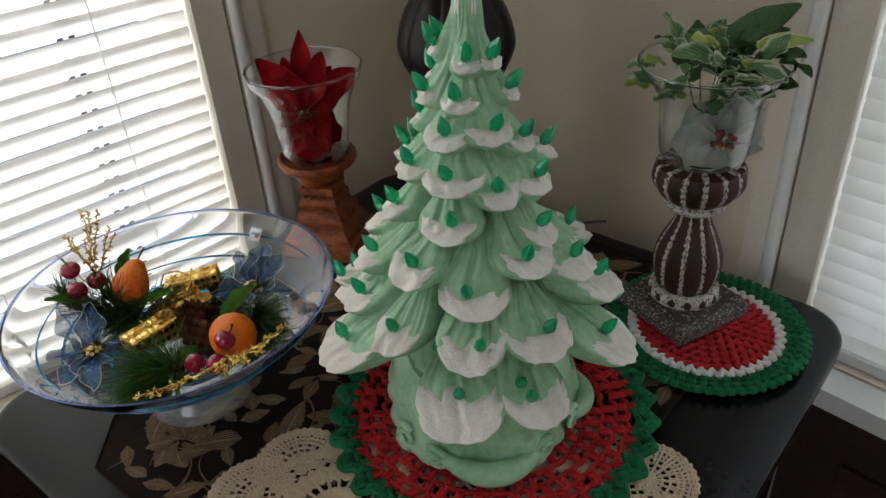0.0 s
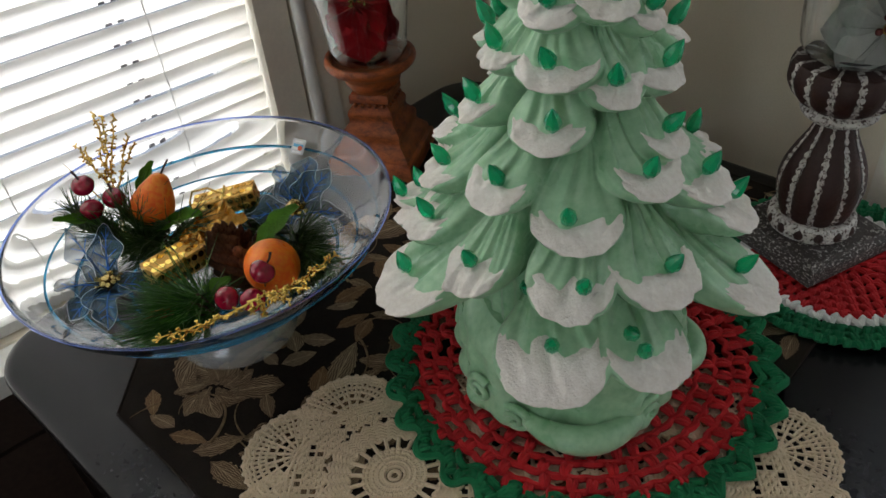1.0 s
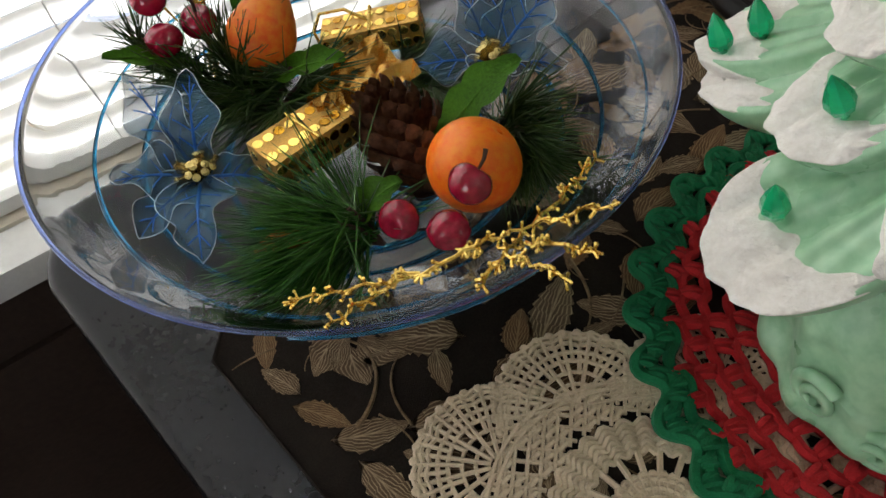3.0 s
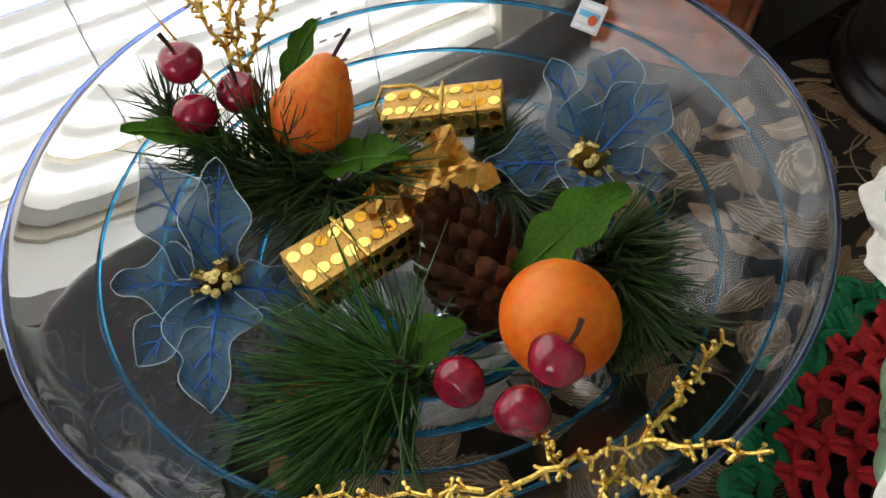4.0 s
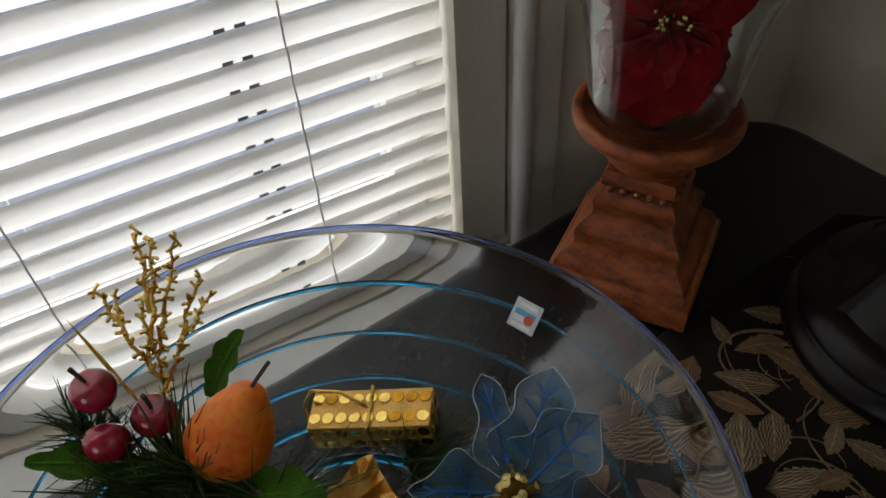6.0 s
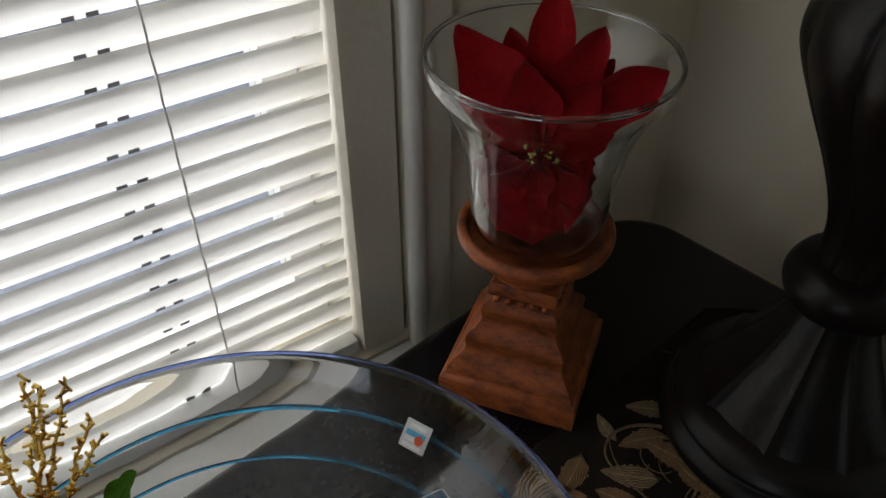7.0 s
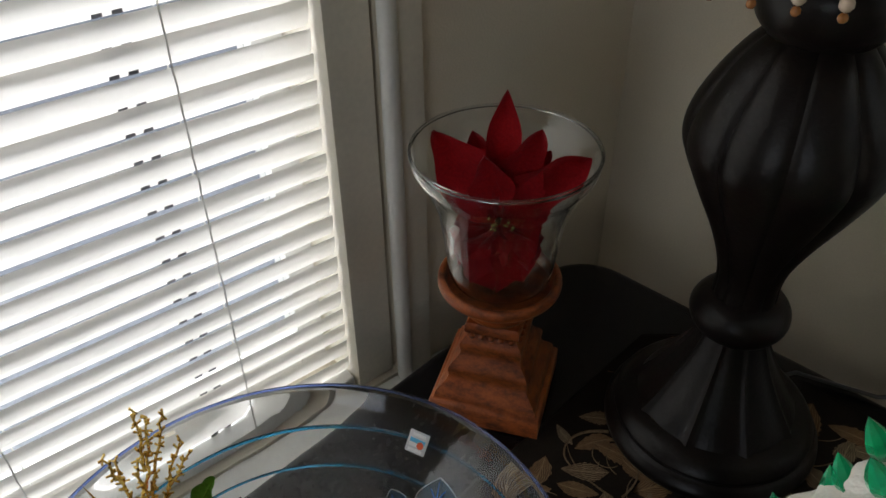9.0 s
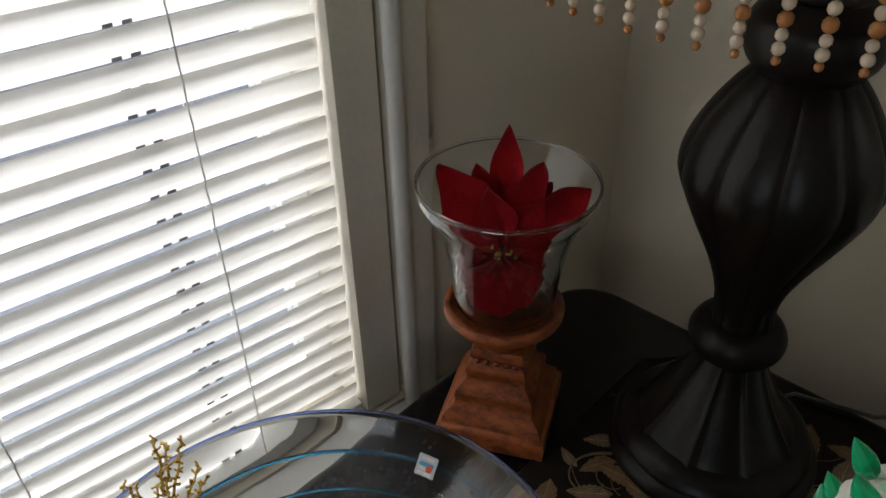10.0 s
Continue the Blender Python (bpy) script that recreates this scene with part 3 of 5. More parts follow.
for back in (0.030, 0.026):
    pts = [(x * (1 - back / math.hypot(x, y)), y * (1 - back / math.hypot(x, y)), 0.0004) for x, y in ring[::3]]
    tube(bm, pts, 0.0014, 5, closed=True)
part("border_ring", bm, M_LACE, lace)

# ---- crocheted doilies ----


def crochet_cluster(bm, x, y, z, ang, size, lean=0.0):
    """A puffy stitch: two short plump strands side by side."""
    for s in (-1, 1):
        c, d = math.cos(ang), math.sin(ang)
        ox, oy = -d * s * size * 0.42, c * s * size * 0.42
        pts = [(x + ox * (1 - 0.5 * u) + c * (u - 0.5) * size * 1.9, y + oy * (1 - 0.5 * u) + d * (u - 0.5) * size * 1.9, z + size * 0.35 * math.sin(math.pi * u)) for u in (0, 0.35, 0.7, 1)]
        tube(bm, pts, lambda u: size * (0.34 + 0.16 * math.sin(math.pi * u)), 6)


def open_doily(m):
    """The large one under the tree: open red mesh and a wavy green border."""
    d = thing("crocheted_doily", m, "red and green open crocheted doily under the ceramic tree", "doily")
    bm = bmesh.new()
    r2 = random.Random(3)
    for r, cnt in ((0.018, 9), (0.032, 16), (0.046, 22), (0.060, 28), (0.074, 34), (0.088, 40), (0.101, 46), (0.113, 50), (0.1235, 54)):
        yarn_ring(bm, lambda a: (r * (1 + 0.012 * math.sin(cnt * a)) * math.cos(a), r * (1 + 0.012 * math.sin(cnt * a)) * math.sin(a)), cnt, 0.0029, 0.0, lift=0.0012)
        for k in range(cnt):
            a = 2 * math.pi * (k + r2.uniform(-0.15, 0.15)) / cnt
            if (k % 6 == 3) and r > 0.05:
                continue
            crochet_cluster(bm, (r + 0.0065) * math.cos(a), (r + 0.0065) * math.sin(a), 0.0005, a + r2.uniform(-0.25, 0.25), 0.0053)
    part("red_mesh", bm, M_RED, d, "red yarn mesh")
    bm = bmesh.new()
    for r, amp in ((0.132, 0.003), (0.1385, 0.005), (0.1455, 0.0055)):
        yarn_ring(bm, lambda a: ((r + amp * math.sin(30 * a)) * math.cos(a), (r + amp * math.sin(30 * a)) * math.sin(a)), 60, 0.0033, 0.0008, n=420, lift=0.0012)
    for k in range(132):
        a = 2 * math.pi * k / 132
        r = 0.140 + 0.0055 * math.sin(30 * a)
        crochet_cluster(bm, r * math.cos(a), r * math.sin(a), 0.0022, a + r2.uniform(-0.5, 0.5), 0.0044)
    part("green_border", bm, M_GREEN, d, "dark green yarn border")
    return d


def solid_doily(m):
    """The smaller one under the pedestal: red centre, white zigzag, green border."""
    d = thing("crocheted_doily", m, "thick red, white and green crocheted doily under a pedestal", "doily")
    r2 = random.Random(5)
    bm = bmesh.new()
    for r, cnt in ((0.008, 6), (0.017, 12), (0.026, 18), (0.035, 24), (0.044, 30), (0.053, 36), (0.062, 42)):
        yarn_ring(bm, lambda a: (r * math.cos(a), r * math.sin(a)), cnt, 0.0032, 0.0, lift=0.001)
        for k in range(cnt):
            a = 2 * math.pi * k / cnt
            crochet_cluster(bm, (r + 0.004) * math.cos(a), (r + 0.004) * math.sin(a), 0.0012, a + r2.uniform(-0.3, 0.3), 0.0046)
    part("red_centre", bm, M_RED, d, "red yarn centre")
    bm = bmesh.new()
    pts = [((0.0725 + 0.0045 * math.sin(44 * a)) * math.cos(a), (0.0725 + 0.0045 * math.sin(44 * a)) * math.sin(a), 0.0012 + 0.001 * math.sin(88 * a)) for a in (2 * math.pi * k / 440 for k in range(440))]
    tube(bm, pts, 0.0032, 7, closed=True)
    for k in range(44):
        a = 2 * math.pi * (k + 0.25) / 44
        crochet_cluster(bm, 0.0745 * math.cos(a), 0.0745 * math.sin(a), 0.002, a, 0.0038)
    part("white_ring", bm, M_WHITEYARN, d, "white yarn zigzag ring")
    bm = bmesh.new()
    for r, cnt in ((0.0815, 52), (0.089, 56), (0.096, 60)):
        yarn_ring(bm, lambda a: ((r + 0.0012 * math.sin(20 * a)) * math.cos(a), (r + 0.0012 * math.sin(20 * a)) * math.sin(a)), cnt, 0.0032, 0.0004, lift=0.001)
        for k in range(cnt):
            a = 2 * math.pi * (k + 0.5 * (r > 0.085)) / cnt
            crochet_cluster(bm, (r + 0.002) * math.cos(a), (r + 0.002) * math.sin(a), 0.0018, a + r2.uniform(-0.35, 0.35), 0.0047)
    part("green_border", bm, M_GREEN, d, "dark green yarn border")
    return d


open_doily(pose(0.020, 0.545, CZ + 0.0056, 0, 0, 10))
solid_doily(pose(0.247, 0.648, CZ + 0.0046, 0, 0, 25))

# ---- ceramic tree ----
TREE = pose(0.011, 0.545, CZ + 0.0105)
Z0 = CZ + 0.0105
# branches: turn from the front in degrees, height of the snowy tip, its reach, its half width
FRONT = [(-11, 0.83, 0.124, 0.042), (23, 0.833, 0.122, 0.031), (-62, 0.863, 0.14, 0.034), (58, 0.862, 0.137, 0.029), (-44, 0.882, 0.107, 0.023),
         (-5, 0.883, 0.106, 0.03), (29, 0.884, 0.108, 0.031), (-76, 0.891, 0.111, 0.026), (70, 0.899, 0.113, 0.027), (-42, 0.935, 0.087, 0.025),
         (-3, 0.92, 0.09, 0.03), (33, 0.942, 0.082, 0.027), (-84, 0.92, 0.097, 0.024), (60, 0.926, 0.097, 0.027), (-70, 0.972, 0.072, 0.016),
         (-20, 0.972, 0.071, 0.027), (46, 0.958, 0.074, 0.017), (-68, 1.003, 0.057, 0.019), (-20, 1.003, 0.058, 0.028), (20, 0.992, 0.06, 0.019),
         (55, 0.992, 0.062, 0.021), (-31, 1.032, 0.047, 0.02), (21, 1.035, 0.045, 0.021), (55, 1.023, 0.049, 0.015), (-72, 1.057, 0.037, 0.015),
         (-16, 1.056, 0.036, 0.015), (60, 1.058, 0.036, 0.01), (-99, 1.085, 0.026, 0.008), (-5, 1.081, 0.026, 0.012), (40, 1.081, 0.026, 0.01)]
BRANCHES = list(FRONT)
for k, (az, z, r, w) in enumerate(FRONT):               # the far side repeats the same tiers
    if abs(az) < 62:
        BRANCHES.append((az + 180 + (7 if k % 2 else -6), z + 0.004, r * 0.98, w))
for z, r, w, azs in ((0.862, 0.127, 0.036, (102, -108)), (0.91, 0.102, 0.028, (112, -122)), (1.0, 0.062, 0.020, (100, -115))):
    BRANCHES += [(a, z, r, w) for a in azs]
CORE_Z = [0.70, 0.76, 0.80, 0.86, 0.92, 0.97, 1.02, 1.06, 1.10, 1.14, 1.19]
CORE_R = [0.058, 0.062, 0.065, 0.056, 0.044, 0.033, 0.025, 0.018, 0.0115, 0.0085, 0.0065]


def frond(rt):
    """Height of a frond above its tip and depth of its rounded underside."""
    return 0.021 + 0.34 * rt, 0.006 + 0.055 * rt


def tree_radius(az, z):
    """Radius of the fluted tree at turn az (radians from the front) and height z; arrays welcome."""
    core = np.interp(z, CORE_Z, CORE_R)
    out = core + np.sin(az * 26 + 3 * np.sin(z * 30)) * 0.0012 * np.clip(core / 0.06, 0.15, 1)
    for k, (a, zt, rt, w) in enumerate(BRANCHES):
        h, nose = frond(rt)
        d = (az - radians(a) + math.pi) % (2 * math.pi) - math.pi
        full = w / rt * 1.55
        s0 = np.clip((zt + h - z) / (h + 0.004), 0, 1)
        half = full * (0.30 + 0.70 * s0 ** 0.9)                     # narrow at the root, fanned at the tip
        side = d / half
        v = np.clip(np.abs(side), 0, 1)
        tip = zt - 0.004 + 0.20 * rt * v ** 2.0                     # the lip hangs lowest in its middle
        s = np.clip((zt + h - z) / (zt + h - tip), 0, 1)
        below = np.clip((tip - z) / nose, 0, 1)
        g = np.sqrt(np.clip(1 - v ** 2.2, 0, 1))
        f = np.where(below > 0, np.sqrt(1 - below ** 2), 0.35 * s + 0.65 * s ** 1.9)
        folds = 4.2 if rt > 0.09 else (3.2 if rt > 0.05 else 2.2)
        turn = 2 * math.pi * side * (1 + 0.12 * np.sin(3 * side + k)) + 1.1 * np.sin(5.0 * s + k * 1.7)
        fold = 0.62 * np.sin(0.5 * folds * turn + k) + 0.38 * np.sin(0.93 * folds * turn + 2.1 * k + 1.5 * s) + 0.35 * np.abs(np.sin(0.5 * folds * turn + 1.3 * k)) - 0.2
        wave = fold * (0.0006 + 0.024 * rt) * (0.30 + 0.70 * np.sin(math.pi * np.clip(s, 0, 1)) ** 0.7) * np.where(below > 0, 1 - below, 1)
        lobe = core + (rt - core) * f * (0.18 + 0.82 * g) + wave * g
        on = (v < 1) & (z < zt + h) & (below < 1)
        out = np.where(on, np.maximum(out, core + (lobe - core) * np.clip(g * 3, 0, 1)), out)
    return out


def tree_point(az, z, lift=0.0):
    r = float(tree_radius(np.array(az), np.array(z))) + lift
    return (r * math.sin(az), -r * math.cos(az), z - Z0)


tree = thing("ceramic_christmas_tree", TREE, "pale green glazed ceramic tree with snowy branch tips on a doily", "figurine")
NA, NZ = 480, 400
zs = np.linspace(0.765, 1.165, NZ)
A, Z = np.meshgrid(np.linspace(0, 2 * math.pi, NA, endpoint=False), zs)
R = tree_radius(A, Z)
X, Y = R * np.sin(A), -R * np.cos(A)
verts = np.stack([X.ravel(), Y.ravel(), Z.ravel() - Z0], 1)
idx = np.arange(NA * NZ).reshape(NZ, NA)
q = np.stack([idx[:-1].ravel(), np.roll(idx, -1, 1)[:-1].ravel(), np.roll(idx, -1, 1)[1:].ravel(), idx[1:].ravel()], 1)
me = bpy.data.meshes.new("tree_body")
me.from_pydata(verts.tolist(), [], q.tolist() + [idx[-1].tolist()])
me.materials.append(M_TREE)
me.polygons.foreach_set("use_smooth", [True] * len(me.polygons))
body = new("tree_body", me)
body.parent = tree
# the swept base with scrolls
bm = bmesh.new()


def base_mod(a, r, z):
    return r * (1 + 0.045 * math.sin(a * 5 + 0.8) * (1 if z < 0.03 else 0.4)) + 0.0022 * math.sin(a * 17 + 60 * z) * (z < 0.05)


lathe(bm, smooth_profile([(0.076, 0.0), (0.085, 0.004), (0.088, 0.012), (0.084, 0.021), (0.083, 0.032), (0.082, 0.045), (0.078, 0.06), (0.066, 0.075)], 5), 160, base_mod)
for a0, z0, turn in ((-50, 0.023, 1), (-29, 0.014, -1), (34, 0.016, 1), (62, 0.020, -1), (112, 0.018, 1), (150, 0.016, -1), (205, 0.018, 1), (250, 0.018, -1)):   # rolled scrolls
    pts = []
    for k in range(34):
        u = k / 33
        t_ = math.pi * (0.3 + 3.5 * u)
        rr = 0.0125 * (1 - 0.85 * u)
        a = radians(a0)
        rad = 0.0865 + 0.0035 * u
        px, pz = turn * rr * math.cos(t_), z0 + rr * math.sin(t_) * 0.85
        pts.append((rad * math.sin(a + px / rad), -rad * math.cos(a + px / rad), max(0.003, pz)))
    tube(bm, pts, lambda u: 0.0032 * (1 - 0.45 * u), 10)
for a0, a1, r0 in ((-24, 32, 0.0105), (66, 108, 0.009), (116, 148, 0.009), (154, 200, 0.009), (210, 246, 0.009)):   # thick roll along the foot
    pts = []
    for k in range(22):
        u = k / 21
        a = radians(a0 + (a1 - a0) * u)
        rad = 0.084 + 0.010 * math.sin(math.pi * u)
        pts.append((rad * math.sin(a), -rad * math.cos(a), 0.0115 + 0.004 * (2 * u - 1) ** 2))
    tube(bm, pts, lambda u: r0 * (0.55 + 0.45 * math.sin(math.pi * u)), 14)
part("base", bm, M_TREE, tree, "pale green scrolled base")
r3 = random.Random(11)


def snow_height(rt):
    return 0.0040 + 0.040 * rt


for k, (a, zt, rt, w) in enumerate(BRANCHES):
    tip, nose = zt - 0.004, frond(rt)[1]
    hz, ha = snow_height(rt) * (1.55 if k == 0 else r3.uniform(0.85, 1.15)), w / rt * r3.uniform(0.98, 1.12)
    zc = tip + hz * 0.72
    ph = [r3.uniform(0, 6.28) for _ in range(6)]
    n1, n2 = 20, 64
    U, T = np.meshgrid(np.linspace(0, 1, n1 + 1), np.arange(n2) * 2 * math.pi / n2, indexing="ij")
    ragged = 1 + 0.07 * np.sin(3 * T + ph[0]) + 0.06 * np.sin(5 * T + ph[1]) + 0.05 * np.sin(9 * T + ph[2]) + 0.025 * np.sin(17 * T + ph[4])
    ragged = ragged * (1 - 0.42 * np.clip(np.sin(T), 0, 1) * np.abs(np.sin(2.5 * (T + ph[3]))) ** 1.5)
    side = U * ragged * np.cos(T)
    AZ = radians(a) + ha * side
    ZZ = np.maximum(zc + hz * U * ragged * np.sin(T), tip - 0.10 * nose) + 0.20 * rt * np.clip(np.abs(side) / 1.5, 0, 1) ** 2.0
    lump = 0.0009 * np.sin(AZ * rt * 520 + ph[0] + 2 * np.sin(ZZ * 300)) + 0.0010 * np.sin(AZ * rt * 310 + ph[1]) * np.sin(ZZ * 420 + ph[5])
    RR = tree_radius(AZ, ZZ) + 0.0030 * (1 - U ** 7) - 0.0012 * U ** 10 + lump * (1 - U ** 4)
    rows = np.stack([RR * np.sin(AZ), -RR * np.cos(AZ), ZZ - Z0], 2).tolist()
    bm = bmesh.new()
    vs = grid(bm, rows, close_v=True)
    bmesh.ops.remove_doubles(bm, verts=vs[0], dist=1e-5)
    flipped(bm)
    part("snow_cap", bm, M_SNOW, tree, "rough white snow-covered branch tip" if k == 0 else "", angle=70)


def bulb_mesh():
    bm = bmesh.new()
    lathe(bm, [(0.0016, -0.003), (0.0022, 0.0), (0.0043, 0.0028), (0.0051, 0.0055), (0.0047, 0.0088), (0.0032, 0.0130), (0.0013, 0.0165), (0.0, 0.0185)], 8)
    return bm


bulb = None
RECESSED = [(-22, 0.880), (17, 0.853)]          # bulbs between the tiers
for k, (a, zt, rt, w) in enumerate(BRANCHES):
    az = radians(a + r3.uniform(-4, 4))
    z = zt - 0.004 + snow_height(rt) * (2.2 if k == 0 else 1.5)
    ps = Vector(tree_point(az, z, 0.0015))
    if bulb is None:
        bulb = part("bulb", bulb_mesh(), M_BULB, tree, "translucent green plastic bulb", smooth=False)
    else:
        nb = new("bulb", bulb.data)
        nb.parent = tree
        bulb = nb
    d = Vector((math.sin(az) * 0.5 + r3.uniform(-0.25, 0.25), -math.cos(az) * 0.5 + r3.uniform(-0.1, 0.1), 1)).normalized()
    bulb.matrix_local = Matrix.Translation(ps) @ d.to_track_quat("Z", "Y").to_matrix().to_4x4()
for a, z in RECESSED:
    nb = new("bulb", bulb.data)
    nb.parent = tree
    ps = Vector(tree_point(radians(a), z, 0.001))
    nb.matrix_local = Matrix.Translation(ps) @ Vector((math.sin(radians(a)), -math.cos(radians(a)), 0.8)).to_track_quat("Z", "Y").to_matrix().to_4x4()
bm = bmesh.new()
lathe(bm, [(0.0105, 1.094 - Z0), (0.0102, 1.115 - Z0), (0.0088, 1.14 - Z0), (0.0082, 1.166 - Z0)], 32, lambda a, r, z: r * (1 + 0.04 * math.sin(5 * a + 70 * z)))
part("snow_top", bm, M_SNOW, tree, "white snow-covered tip")

# ---- glass bowl ----
BC = (-0.268, 0.591)
BOWL = pose(BC[0], BC[1], CZ + 0.0008)
b0 = CZ + 0.0008
bowl = thing("glass_bowl", BOWL, "clear blown glass footed bowl with blue spiral and cobalt rim", "bowl")
INNER = [(0.0, 0.795), (0.03, 0.7955), (0.06, 0.799), (0.09, 0.809), (0.118, 0.827), (0.136, 0.8445), (0.1445, 0.856)]
OUTER = [(0.1462, 0.8567), (0.1385, 0.8436), (0.1202, 0.8247), (0.0915, 0.8060), (0.06, 0.7950), (0.034, 0.7885), (0.023, 0.784), (0.012, 0.7825), (0.0, 0.7825)]
FOOT = [(0.0, 0.7823), (0.019, 0.7823), (0.0195, 0.779), (0.0215, 0.7755), (0.032, 0.7705), (0.0425, 0.7615), (0.0495, 0.7505), (0.0525, 0.7415), (0.0515, b0 + 0.0004), (0.046, b0), (0.0, b0)]
prof = [(r, z - b0) for r, z in smooth_profile(INNER, 8)] + [(r, z - b0) for r, z in smooth_profile(OUTER, 7)]


BOWL_R, BOWL_Z = [q[0] for q in INNER], [q[1] for q in INNER]


def hand_blown(a, r, z):
    return r * (1 + 0.004 * math.sin(2 * a + 0.6) + 0.0025 * math.sin(3 * a) * (r > 0.05))


bm = bmesh.new()
lathe(bm, prof, 144, hand_blown)
bmesh.ops.recalc_face_normals(bm, faces=bm.faces[:])
part("bowl_body", bm, M_GLASS, bowl, angle=80).visible_shadow = False
bm = bmesh.new()
lathe(bm, [(r, z - b0) for r, z in smooth_profile(FOOT, 5)], 96)
bmesh.ops.recalc_face_normals(bm, faces=bm.faces[:])
# about a quarter is white diffuse, standing in for window reflections in the foot
M_FOOT = mat("glare_whitened_glass", (0.95, 0.97, 0.98), 0.01, 0, 0.02, 60, 300, 0.0006, bump_size=45, trans=0.74, ior=1.5, stain=0, coat=0.6)
part("foot", bm, M_FOOT, bowl, "thick clear glass foot", angle=80).visible_shadow = False
bm = bmesh.new()
tube(bm, [(hand_blown(a, 0.1462, 0.13) * math.cos(a), hand_blown(a, 0.1462, 0.13) * math.sin(a), 0.8578 - b0) for a in (2 * math.pi * k / 160 for k in range(160))], 0.0009, 10, closed=True)
part("rim", bm, M_COBALT, bowl, "cobalt blue glass rim").visible_shadow = False
bm = bmesh.new()
pts = []
for k in range(620):
    u = k / 619
    a = -2 * math.pi * 6.4 * u + 1.0
    r = 0.024 + 0.116 * u
    z = float(np.interp(r, [q[0] for q in OUTER[:6]][::-1], [q[1] for q in OUTER[:6]][::-1]))
    pts.append((hand_blown(a, r, 0) * math.cos(a), hand_blown(a, r, 0) * math.sin(a), z - b0 - 0.0008))
tube(bm, pts, lambda u: 0.0010 + 0.0022 * (1 - u) ** 2 + 0.0003 * math.sin(u * 90), 8)
M_TRAIL = mat("aqua_blue_trail", (0.05, 0.42, 0.74), 0.06, 0, 0.3, 30, 200, trans=0.9)
part("spiral_trail", bm, M_TRAIL, bowl, "aqua blue glass spiral").visible_shadow = False
# maker's label, a plain sticker on the inside
M_LABEL = mat("silver_paper", (0.62, 0.63, 0.64), 0.4, 0.2, 0.05, 60, 300)
M_LBLUE = mat("label_blue", (0.10, 0.42, 0.66), 0.5)
M_LRED = mat("label_red", (0.62, 0.10, 0.03), 0.5)
M_LWHITE = mat("label_white", (0.8, 0.8, 0.8), 0.5)
sticker = thing("sticker", pose(-0.217, 0.706, 0.8425, 0, 0, -24) @ pose(0, 0, 0, 46, 0, 0), "small square silver sticker with blue stripe and red dot", "label")
for z, q, m_ in ((0.0, (-0.0068, -0.0068, 0.0068, 0.0068), M_LABEL), (0.0004, (-0.0052, -0.0004, 0.0052, 0.0022), M_LBLUE), (0.0004, (-0.0052, -0.0030, 0.0030, -0.0008), M_LWHITE),
                 (0.0004, (-0.0044, 0.0036, 0.0044, 0.0054), M_LWHITE), (0.0004, (-0.005, -0.0058, 0.0046, -0.0042), M_LWHITE)):
    bm = bmesh.new()
    box(bm, q[0], q[1], z, q[2], q[3], z + 0.0004)
    part("stripe" if z else "backing", bm, m_, sticker)
bm = bmesh.new()
lathe(bm, [(0.0023, 0.0008), (0.0023, 0.0012), (0.0, 0.0013)], 20, centre=(0.0026, -0.0012, 0))
part("dot", bm, M_LRED, sticker)

# ---- what lies in the bowl ----
M_ORANGE = mat("orange_foam_fruit", (0.84, 0.105, 0.003), 0.42, 0, 0.1, 22, 300, 0.0002, bump_size=700, other=(0.86, 0.26, 0.008))
M_PEAR = mat("peach_pear_skin", (0.86, 0.10, 0.008), 0.42, 0, 0.1, 26, 300, 0.0002, other=(0.88, 0.30, 0.025))
M_CHERRY = mat("dark_red_berry", (0.40, 0.006, 0.036), 0.14, 0, 0.3, 60, 300, 0.0002, other=(0.18, 0.003, 0.016), coat=0.6)
M_STEM = mat("brown_stem", (0.05, 0.02, 0.015), 0.7)
M_NEEDLE = mat("plastic_pine_needle", (0.013, 0.042, 0.007), 0.32, 0, 0.35, 90, 300, other=(0.06, 0.10, 0.022), spec=0.3)
M_NEEDLE2 = mat("blue_green_pine_needle", (0.010, 0.056, 0.006), 0.3, 0, 0.35, 90, 300, other=(0.045, 0.13, 0.016), spec=0.28)
M_HOLLY = mat("green_fabric_leaf", (0.075, 0.21, 0.012), 0.6, 0, 0.3, 60, 700, 0.0003, bump_size=900, spec=0.2)
M_AMBER = mat("amber_foil_leaf", (0.55, 0.16, 0.02), 0.4, 0.3, 0.4, 120, 700, 0.0004, bump_size=700)
M_GOLD = mat("gold_glitter", (0.92, 0.68, 0.20), 0.2, 1.0, 0.3, 300, 1500, 0.0005, bump_size=900, other=(0.55, 0.33, 0.05))
M_FOIL = mat("gold_foil", (0.86, 0.52, 0.13), 0.24, 0.9, 0.1, 60, 400, 0.0004, bump_size=500)
M_SEQUIN = mat("gold_sequin", (0.95, 0.66, 0.16), 0.10, 1.0, 0.1, 60, 400)
M_SEQUIN2 = mat("amber_sequin", (0.45, 0.22, 0.02), 0.12, 1.0, 0.2, 60, 400)
M_BROCADE = mat("gold_brocade", (0.78, 0.46, 0.12), 0.35, 0.7, 0.2, 90, 900, 0.0006, bump_size=1200)
M_CONE = mat("pine_cone_scale", (0.24, 0.105, 0.05), 0.55, 0, 0.35, 140, 500, 0.0004, other=(0.07, 0.026, 0.014))
M_PALEGOLD = mat("pale_gold_stamen", (0.58, 0.45, 0.17), 0.25, 1.0, 0.25, 200, 800, 0.0006, bump_size=900)
